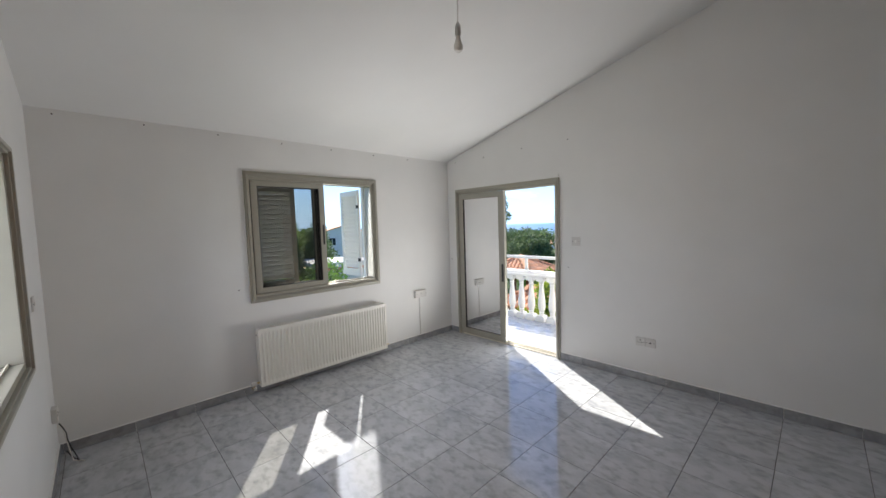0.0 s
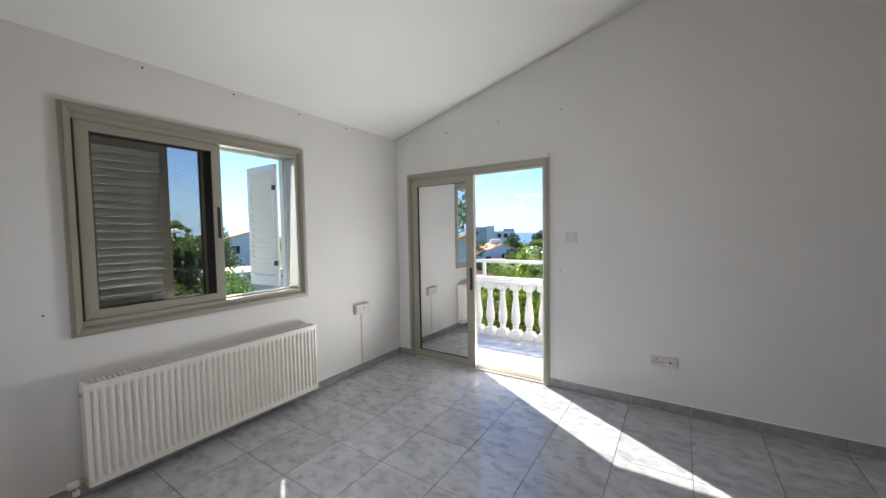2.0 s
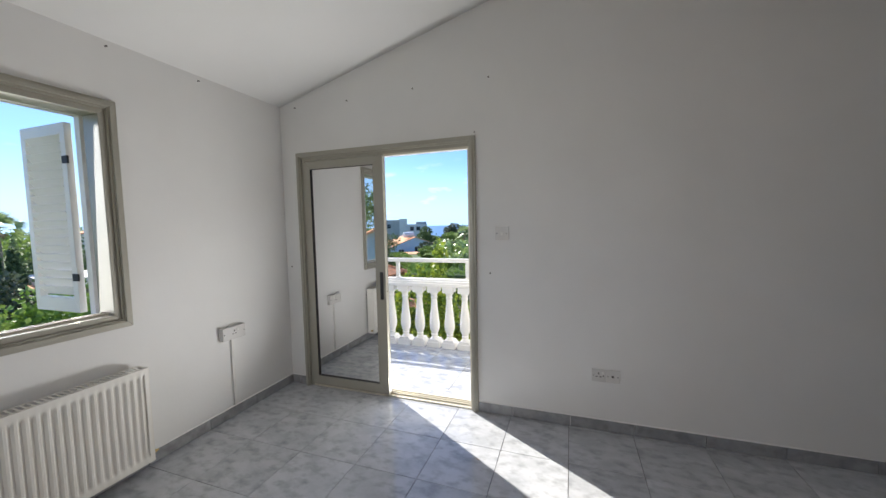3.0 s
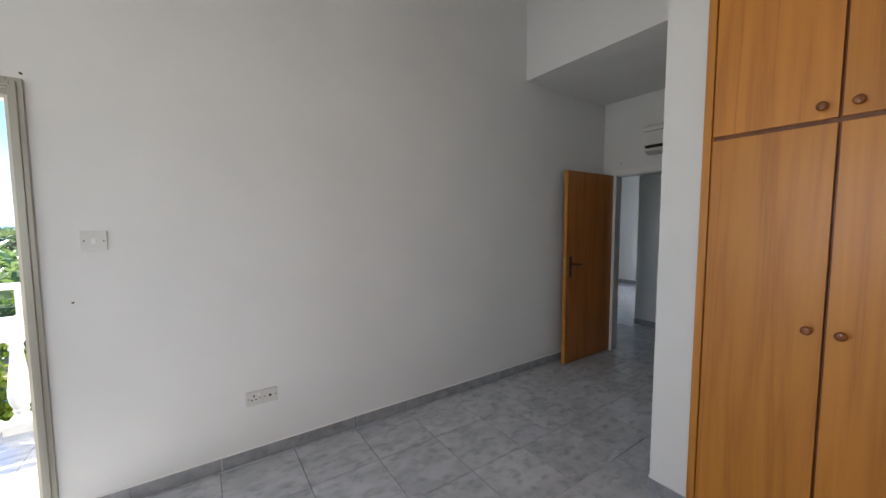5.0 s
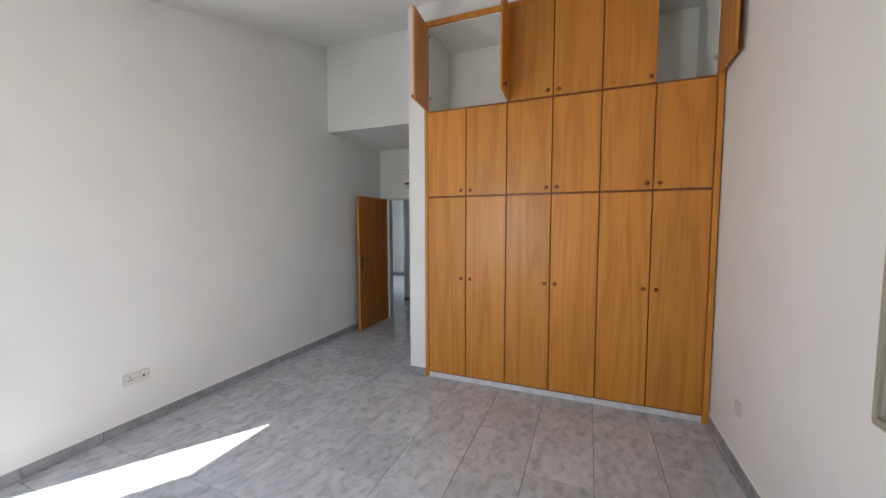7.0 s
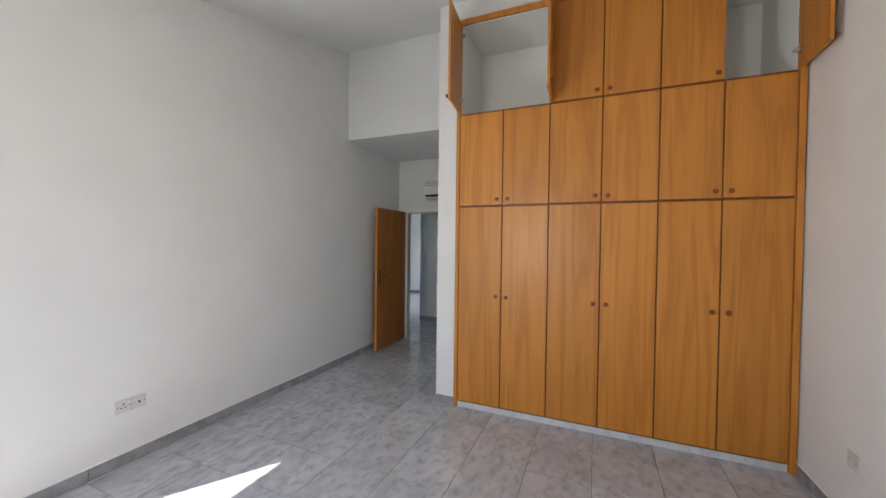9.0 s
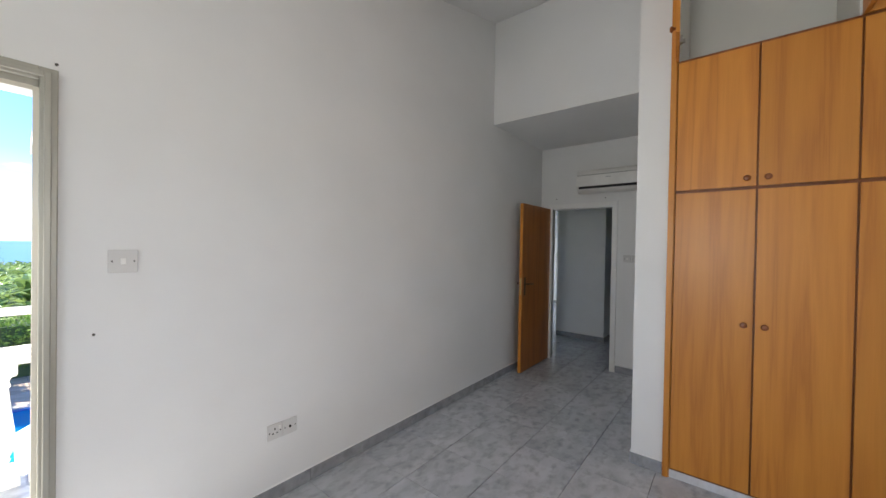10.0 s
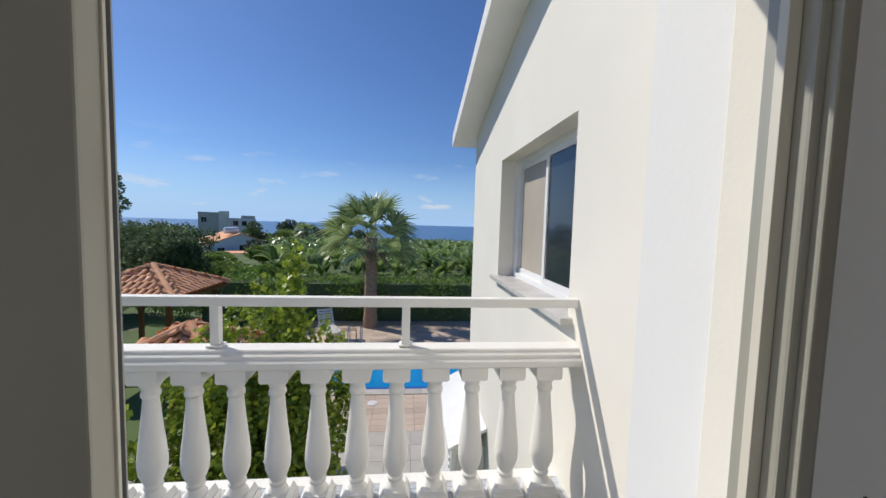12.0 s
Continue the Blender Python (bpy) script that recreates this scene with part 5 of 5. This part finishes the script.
for j in range(34):
    yy = 20.5 + j * 1.55 + 0.02 * j * j
    half = 12 + yy * 0.55
    step = 1.15 + 0.03 * j
    for i in range(int(2 * half / step)):
        x = -half * 0.62 + i * step + rng.uniform(-.5, .5)
        y = yy + rng.uniform(-.6, .6)
        if x > half * 0.9 or x < 1.0 - 0.36 * y:
            continue
        banana(x, y, ground_z(x, y), 3.3 + rng.uniform(-.5, .6), j * 500 + i)
me = bpy.data.meshes.new("banana_plantation")
me.from_pydata(V, [], F)
me.materials.append(LEAF_BANANA)
tagged(new("banana_plantation", me), "dense green banana plantation beyond the hedge", "plantation", kind="stuff")

# citrus tree below the balcony
tree("citrus_tree", "bushy citrus tree with yellow-green young leaves below the balcony", (-0.75, 4.75, -3.17), 4.0,
     [(0, 0, 1.7, 0.95, 0.85, 0.9), (-0.55, -0.1, 1.3, 0.75, 0.7, 0.8), (0.35, 0.1, 2.2, 0.6, 0.6, 0.7), (0.75, 0, 1.5, 0.5, 0.6, 0.7), (0.2, 0, 0.9, 0.9, 0.8, 0.7), (-0.45, 0.1, 2.2, 0.45, 0.45, 0.5)]
     + [(dx, 0.35 * math.sin(7 * dx), 2.35 + 0.75 * tall, 0.15, 0.15, 0.55 + 0.25 * tall) for dx, tall in
        ((-1.0, -0.3), (-0.8, 0.2), (-0.62, 0.0), (-0.45, 0.5), (-0.3, 0.35), (-0.12, 0.75), (0.05, 0.9), (0.2, 0.6), (0.35, 1.0), (0.5, 0.8), (0.62, 1.45), (0.68, 1.1), (0.8, 0.5), (0.95, 0.3), (1.12, 0.0), (1.25, -0.4))]
     + [(0.6, 0.1, 3.8, 0.10, 0.10, 0.45)], 15000, 0.085, 3, LEAF_CITRUS, 0.07, 6)
tree("citrus_tree", "bushy citrus tree with yellow-green young leaves below the balcony", (-2.3, 3.6, -3.17), 3.0,
     [(0, 0, 1.7, 0.7, 0.7, 0.9), (0.3, 0.2, 1.2, 0.6, 0.6, 0.8), (-0.4, -0.1, 1.3, 0.6, 0.6, 0.8)], 1800, 0.11, 8, LEAF_CITRUS, 0.06, 4)
for i, (x, y, r, m) in enumerate(((-3.3, 13.2, 0.8, LEAF_MID), (-4.2, 15.2, 1.0, LEAF_MID), (-2.7, 8.6, 0.7, LEAF_HEDGE), (-3.6, 10.4, 0.9, LEAF_DARK))):
    tree("garden_bush", "rounded green garden bush by the patio", (x, y, -3.19), 1.6 * r, [(0, 0, 0.75 * r, r, r * 0.9, 0.8 * r), (0.3 * r, 0.2, 1.1 * r, 0.6 * r, 0.6 * r, 0.5 * r)], 1500, 0.11, 40 + i, m, 0.05, 3, "bush", "garden bushes")


# gazebo roofs of barrel tiles
def hip_roof(name, label, cx, cy, base_z, half, rise, post_h):
    g = thing(name, label, "gazebo", (cx, cy, base_z - post_h))
    bm = bmesh.new()
    lo = [bm.verts.new((sx * half, sy * half, post_h)) for sx, sy in ((-1, -1), (1, -1), (1, 1), (-1, 1))]
    lo2 = [bm.verts.new((sx * half, sy * half, post_h - 0.12)) for sx, sy in ((-1, -1), (1, -1), (1, 1), (-1, 1))]
    ap = bm.verts.new((0, 0, post_h + rise))
    for i in range(4):
        bm.faces.new((lo[i], lo[(i + 1) % 4], ap))
        bm.faces.new((lo2[i], lo2[(i + 1) % 4], lo[(i + 1) % 4], lo[i]))
    bm.faces.new(lo2[::-1])
    part("roof_deck", bm, WOOD_EDGE, g, "brown timber roof deck")
    for sx in (-1, 1):
        for sy in (-1, 1):
            box_part("post", sx * half * 0.8 - 0.06, sx * half * 0.8 + 0.06, sy * half * 0.8 - 0.06, sy * half * 0.8 + 0.06, 0, post_h - 0.11, WOOD_EDGE, g, "brown timber post", 0.006)
    sl = math.atan2(rise, half)
    length = math.hypot(rise, half)
    nrow = max(3, int(length / 0.30))
    pipe = half_pipe(0.095, length / nrow + 0.06, 6)
    rng = random.Random(int(cx * 10))
    for q in range(4):
        rot = Matrix.Rotation(math.pi / 2 * q, 4, "Z")
        for r in range(nrow):
            d = half * (1 - r / nrow)
            nt = max(1, int(2 * d / 0.2))
            for i in range(nt):
                x = -d + (i + 0.5) * 2 * d / nt
                zz = post_h + rise * r / nrow
                if abs(x) > d - 0.04:
                    continue
                o = new("roof_tile", pipe)
                o.parent = g
                o.matrix_basis = rot @ pose(x, -d, zz + 0.02 + rng.uniform(0, 0.01), math.degrees(sl), 0, rng.uniform(-2, 2))
        bm = bmesh.new()
        bm_tube(bm, [rot @ Vector((-half * 1.02, -half * 1.02, post_h + 0.03)), Vector((0, 0, post_h + rise + 0.06))], 0.09, 8)
        part("ridge_tile", bm, ROOF, g, "terracotta hip ridge", smooth=True)
    return g


hip_roof("gazebo", "timber gazebo under a terracotta tile roof", -6.22, 11.1, -0.74, 1.45, 0.68, 2.43)
hip_roof("barbecue_shelter", "small garden shelter with a terracotta tile roof", -2.52, 6.4, -1.06, 1.0, 0.52, 2.12)


# ---- neighbouring houses and trees ----
def house(name, label, at, rz, w, d, h, wall, roof_kind, windows, rise=1.4, top=None):
    """A house with walls, roof and framed windows on its front (-y) side."""
    t = thing(name, label, "house", at, rz)
    box_part("wall", -w / 2, w / 2, -d / 2, d / 2, -3, h, wall, t)
    if roof_kind == "gable":
        bm = bmesh.new()
        for s in (-1, 1):
            bm_prism(bm, [(0, h + rise), (s * (w / 2 + 0.4), h - 0.15), (s * (w / 2 + 0.4), h - 0.3), (0, h + rise - 0.15)], "y", -d / 2 - 0.3, d / 2 + 0.3)
        part("roof", bm, ROOF, t, "terracotta tile roof")
        bm = bmesh.new()
        bm_prism(bm, [(-w / 2, h), (w / 2, h), (0, h + rise - 0.16)], "y", -d / 2, d / 2)
        part("gable_wall", bm, wall, t)
    elif roof_kind == "lean":
        bm = bmesh.new()
        bm_prism(bm, [(-w / 2 - 0.3, h), (w / 2 + 0.3, h), (w / 2 + 0.3, h + 0.16), (-w / 2 - 0.3, h + 0.16)], "y", -d / 2 - 0.3, d / 2 + 0.3)
        part("roof", bm, ROOF, t, "terracotta edged roof")
        box_part("roof_top", -w / 2 - 0.1, w / 2 + 0.1, -d / 2 - 0.1, d / 2 + 0.3, h + 0.16, h + 0.5, top or wall, t, "flat roof top")
    else:
        box_part("parapet", -w / 2 - 0.1, w / 2 + 0.1, -d / 2 - 0.1, d / 2 + 0.1, h, h + 0.4, wall, t)
    for x, z, ww, hh in windows:
        wf = box_part("window", x - ww / 2 - 0.06, x + ww / 2 + 0.06, -d / 2 - 0.05, -d / 2 + 0.02, z - 0.06, z + hh + 0.06, WHITEPAINT, t, "white window frame")
        box_part("pane", x - ww / 2, x - 0.03, -d / 2 - 0.06, -d / 2 - 0.045, z, z + hh, DARKGLASS, wf, "dark glass")
        box_part("pane", x + 0.03, x + ww / 2, -d / 2 - 0.06, -d / 2 - 0.045, z, z + hh, DARKGLASS, wf, "dark glass")
    return t


# pale blue house with tiled roof, and its porch
nb = house("neighbour_house", "pale blue gabled house with a terracotta roof", (-36, 80, -8.2), 42, 12, 11, 4.6, HOUSE_W, "gable", [(0.5, 2.6, 1.4, 1.7), (-3.5, 2.2, 1.2, 1.6)], 2.1)
house("neighbour_annexe", "low pale annexe with a terracotta edged roof", (-29.6, 66, -6.9), 30, 8, 5, 1.9, HOUSE_W, "lean", [(-1.5, 0.8, 0.9, 0.9)], top=ROOF)
for x, y in ((-1.2, -3.2), (0.4, 0.2)):
    bm = bmesh.new()
    bm_lathe(bm, [(0.10, -1.1), (0.62, -1.02), (0.66, -0.9), (0.66, 0.9), (0.62, 1.02), (0.10, 1.1)], 18, (x, y, 7.15), "x")
    part("water_tank", bm, WHITEPAINT, nb, "white cylindrical roof water tank", smooth=True)
# modern grey block
mb = house("modern_house", "flat-roofed grey concrete house with a white stair tower", (-62.2, 122, -9.9), 25, 5.4, 7, 12.7, HOUSE_G, "flat", [(-1.2, 10, 1.4, 1.5)])
box_part("stair_tower", 2.72, 5.6, -4.5, -0.5, -3, 13.5, HOUSE_C, mb, "white stair tower")
box_part("side_block", 5.62, 13.2, -3, 4, -3, 11.4, HOUSE_C, mb, "pale side block")
box_part("roof_room", 9, 13, -2.0, 3.5, 11.4, 12.3, HOUSE_G, mb, "grey roof room")
for x in (7.4, 9.8, 12.4):
    box_part("window", x - 0.7, x + 0.7, -3.06, -2.98, 9.0, 10.5, DARKGLASS, mb, "dark window")
house("white_bungalow", "low white bungalow far off among the trees", (-30, 128, -12.0), 5, 14, 7, 9.2, HOUSE_C, "lean", [(-3, 6.6, 1.2, 1.0), (2, 6.6, 1.2, 1.0)])
house("white_bungalow", "low white bungalow beyond the banana plantation", (19.0, 125, -10.0), -5, 9, 6, 5.0, HOUSE_C, "flat", [(-2, 3.2, 1.0, 1.0), (2, 3.2, 1.0, 1.0)])


def round_blobs(r, h, n, seed):
    g = random.Random(seed)
    return [(g.uniform(-.55, .55) * r, g.uniform(-.55, .55) * r, h * g.uniform(0.3, 0.85), r * g.uniform(.35, .6), r * g.uniform(.35, .6), h * g.uniform(.12, .22)) for _ in range(n)]


def cone_blobs(r, h, n, seed):
    g = random.Random(seed)
    out = []
    for i in range(n):
        f = (i + 0.5) / n
        rr = r * (1.05 - f) + 0.12
        out.append((g.uniform(-.25, .25) * rr, g.uniform(-.25, .25) * rr, h * (0.1 + 0.86 * f), rr, rr, h * 0.13))
    return out


# dark conifers behind the gazebo
for i, (x, y, h, r) in enumerate(((-13.8, 24.5, 4.7, 2.2), (-12.2, 22.0, 3.7, 1.5), (-16.8, 27, 4.9, 2.4), (-20.5, 29, 5.0, 2.6), (-24.5, 34, 5.2, 2.8), (-17.2, 20.5, 4.2, 2.2), (-12.5, 17.5, 2.9, 1.6))):
    tree("conifer", "dark green spreading conifer behind the gazebo", (x, y, ground_z(x, y)), h, [(x2, y2, z2, a * 0.72, b * 0.72, c * 0.7) for x2, y2, z2, a, b, c in round_blobs(r * 1.15, h, 24, i + 50)], 9000, 0.14, 60 + i, LEAF_DARK, 0.16, 5, group="conifers behind the gazebo")
tree("tall_tree", "tall thin dark tree with an open crown", (-30.2, 41.5, ground_z(-30, 41)), 9.5, [(0, 0, 8.2, 1.1, 1.0, 1.2), (0.5, 0.3, 6.6, 1.0, 0.9, 0.8), (-0.5, 0, 5.2, 1.2, 1.0, 1.0), (0.2, 0.2, 9.4, 0.6, 0.6, 0.5)], 1900, 0.22, 77, LEAF_DARK, 0.14, 4)
# grey olives and middle-distance trees
for i, (x, y, h, r, m) in enumerate(((-14.6, 42, 3.0, 2.2, LEAF_GREY), (-13.5, 46, 3.2, 2.2, LEAF_GREY), (-23, 75, 4.6, 2.6, LEAF_MID), (-17, 86, 5.2, 3.4, LEAF_GREY), (-10, 92, 5.4, 3.4, LEAF_DARK), (-29, 110, 7.2, 4.2, LEAF_DARK),
                                     (-43, 108, 7.6, 4.5, LEAF_DARK), (-58, 92, 5.0, 4.0, LEAF_DARK), (-11.5, 34, 3.0, 1.8, LEAF_MID), (-18, 38, 1.6, 1.8, LEAF_MID), (-22, 47, 1.1, 1.8, LEAF_HEDGE), (-16, 30, 2.0, 1.8, LEAF_GREY), (-27, 56, 1.0, 2.0, LEAF_MID), (-13.5, 27, 1.8, 1.5, LEAF_HEDGE), (-11.2, 28, 1.5, 2.2, LEAF_MID), (-9.0, 25, 1.7, 1.8, LEAF_HEDGE), (-15.5, 34, 1.4, 2.4, LEAF_MID), (-48, 60, 5.0, 4.0, LEAF_MID), (-37, 118, 8.4, 4.0, LEAF_GREY), (-21, 118, 7.4, 4.5, LEAF_GREY))):
    tree("far_tree", "rounded green tree in the middle distance", (x, y, ground_z(x, y)), h, round_blobs(r, h, 8, i + 90), 2600, 0.12 * r, 120 + i, m, 0.15, 3, group="far trees")
fan_palm("small_palm", "small fan palm in the middle distance", (-16.1, 62, ground_z(-16, 62)), 3.9, 2.2, 20, 9, 0.2, 4)

# woods along the coast
rng = np.random.default_rng(8)
blobs = []
for i in range(420):
    a = radians(rng.uniform(20, 110))
    r = rng.uniform(95, 330)
    x, y = -r * math.sin(a) * 1.0, r * math.cos(a) + 20
    if -80 < x < 20 and y < 150 or y > 300:
        continue
    s = rng.uniform(2.0, 4.5)
    blobs.append((x, y, ground_z(x, y) + s * 0.7, s * 1.4, s * 1.4, s))
for i in range(150):
    x, y = rng.uniform(-75, 75), rng.uniform(135, 300)
    s = rng.uniform(1.5, 3.2)
    blobs.append((x, y, ground_z(x, y) + s * 0.6, s * 1.5, s * 1.5, s))
tagged(foliage("woods", blobs, 60000, 0.95, 31, LEAF_MID), "far green scrub and woods towards the coast", "woods", kind="stuff")

# ---- garden seen through the west window ----
for i, (x, y, h, r, m, sz) in enumerate(((-9.5, 0.2, 3.8, 2.1, LEAF_MID, 0.14), (-11.5, 2.6, 3.5, 2.0, LEAF_HEDGE, 0.14), (-13.0, -0.8, 4.4, 2.2, LEAF_MID, 0.15), (-8.0, -2.2, 3.8, 1.9, LEAF_MID, 0.14),
                                         (-14.5, 3.8, 3.4, 1.8, LEAF_GREY, 0.14), (-7.2, 3.6, 2.6, 1.5, LEAF_CITRUS, 0.12), (-9.2, 5.2, 2.4, 1.5, LEAF_CITRUS, 0.12), (-17, 1.0, 4.0, 2.4, LEAF_HEDGE, 0.16), (-12.5, 6.6, 1.9, 1.2, LEAF_GREY, 0.12),
                                         (-12, -4.5, 4.2, 2.2, LEAF_HEDGE, 0.15))):
    tree("garden_tree", "leafy green garden tree west of the house", (x, y, ground_z(x, y)), h, round_blobs(r, h, 9, i + 200), 3800, sz, 220 + i, m, 0.1, 4, group="garden trees")
for i, (x, y, h, r) in enumerate(((-25, 9.4, 6.3, 1.9), (-24, 8.3, 5.2, 1.3), (-26.5, 10.6, 5.6, 1.7), (-22.5, 6.6, 4.4, 0.55), (-22.3, 5.9, 4.2, 0.5), (-22.1, 5.2, 4.3, 0.5), (-21.9, 4.5, 4.0, 0.5))):
    tree("cypress", "dark green cypress in the garden", (x, y, ground_z(x, y)), h, cone_blobs(r, h, 9, i + 300), 3600, 0.17, 320 + i, LEAF_DARK, 0.1, 2, group="cypresses")
house("garden_house", "low white garden house with a terracotta edged roof", (-20.5, 8.6, -3.4), 75, 4.0, 4.0, 2.25, HOUSE_C, "lean", [(-0.8, 0.8, 0.8, 0.8)])
house("white_villa", "white two-storey villa far off beyond the garden", (-62, 31, -5.5), 70, 9, 8, 6.4, HOUSE_C, "gable", [(-2, 4, 1.2, 1.3), (2, 4, 1.2, 1.3)], 1.2)
fan_palm("small_palm", "slender fan palm beyond the garden", (-50, 15.9, ground_z(-50, 16)), 6.2, 2.0, 20, 12, 0.18, 4)

# garden to the south-west, seen in the door's mirrored glass
for i, (x, y, h, r, m) in enumerate(((-13.5, -28, 9.0, 3.2, LEAF_DARK), (-18, -27, 8.5, 3.2, LEAF_HEDGE), (-9.5, -31, 9.5, 3.4, LEAF_DARK), (-22, -33, 9.0, 3.6, LEAF_MID), (-6, -14, 2.4, 1.4, LEAF_MID))):
    tree("garden_tree", "leafy green garden tree west of the house", (x, y, ground_z(x, y)), h, round_blobs(r, h, 9, i + 400), 3500, 0.2, 420 + i, m, 0.12, 4, group="garden trees")
house("tiled_house", "neighbouring house with a terracotta roof west of the garden", (-10.5, -20.5, -3.3), 150, 8, 6, 3.1, HOUSE_C, "gable", [(-2, 1, 1.2, 1.2), (2, 1, 1.2, 1.2)], 1.6)

# ---- floor tiles ----
def tile_mesh(w, d, mat, t=0.008):
    bm = bmesh.new()
    bm_box(bm, 0, w, 0, d, -t, 0)
    return mesh_of("tile", bm, mat, 0.0012)


TILE_MESHES = {}


def lay(x0, x1, y0, y1, px, py, ox, oy, mat, parent, z=0.0, gap=0.0034):
    """Tiles of pitch px by py on a grid through (ox, oy), cut at the edges of the field."""
    i0, i1 = math.floor((x0 - ox) / px), math.ceil((x1 - ox) / px)
    j0, j1 = math.floor((y0 - oy) / py), math.ceil((y1 - oy) / py)
    for i in range(i0, i1):
        for j in range(j0, j1):
            a, b = max(x0, ox + i * px + gap / 2), min(x1, ox + (i + 1) * px - gap / 2)
            c, d = max(y0, oy + j * py + gap / 2), min(y1, oy + (j + 1) * py - gap / 2)
            if b - a < 0.012 or d - c < 0.012:
                continue
            key = (round(b - a, 3), round(d - c, 3), mat.name)
            if key not in TILE_MESHES:
                TILE_MESHES[key] = tile_mesh(b - a, d - c, mat)
            o = new("tile", TILE_MESHES[key])
            o.parent = parent
            o.location = (a, c, z)


lay(0.0, RX, RY, 0.0, 0.4235, 0.4185, 2.105, -0.865, TILE, FLOOR)
lay(RX, 6.6, -1.545, 0.0, 0.4235, 0.4185, 2.105, -0.865, TILE, FLOOR)
lay(7.8, 9.2, -1.64, -0.5, 0.4235, 0.4185, 2.105, -0.865, TILE, FLOOR)
lay(6.6, 7.8, -1.64, 1.8, 0.4235, 0.4185, 2.105, -0.865, TILE, FLOOR)
lay(0.225, 1.80, 0.13, 0.28, 0.4235, 0.4185, 2.105, -0.865, TILE, FLOOR, -0.004)
lay(-0.28, 2.28, 0.28, 1.60, 0.4235, 0.4185, 1.05, 0.30, TILE, BALCONY, -0.04)
bm = bmesh.new()
for i in range(8):
    for j in range(3):
        bm_box(bm, 7.8 + i * 0.4235, 7.8 + i * 0.4235 + 0.42, 0.30 + j * 0.85, 0.30 + j * 0.85 + 0.847, -0.008, 0.0)
ob = part("far_tiles", bm, TILE, FLOOR, "grey marbled tiles of the far room")
ob["kind"] = "stuff"

# ---- paving ----
lay(-3.5, 9.0, 4.7, 7.35, 0.5, 0.5, 0.0, 4.85, PAVE_W, PATIO, -3.155, 0.008)
lay(-3.5, 9.0, 7.354, 9.06, 0.5, 0.25, 0.1, 7.35, PAVE_B, PATIO, -3.155, 0.006)
lay(-5.4, 8.0, 13.32, 16.4, 0.6, 0.4, 0.0, 13.32, PAVE_B, PATIO, -3.155, 0.008)
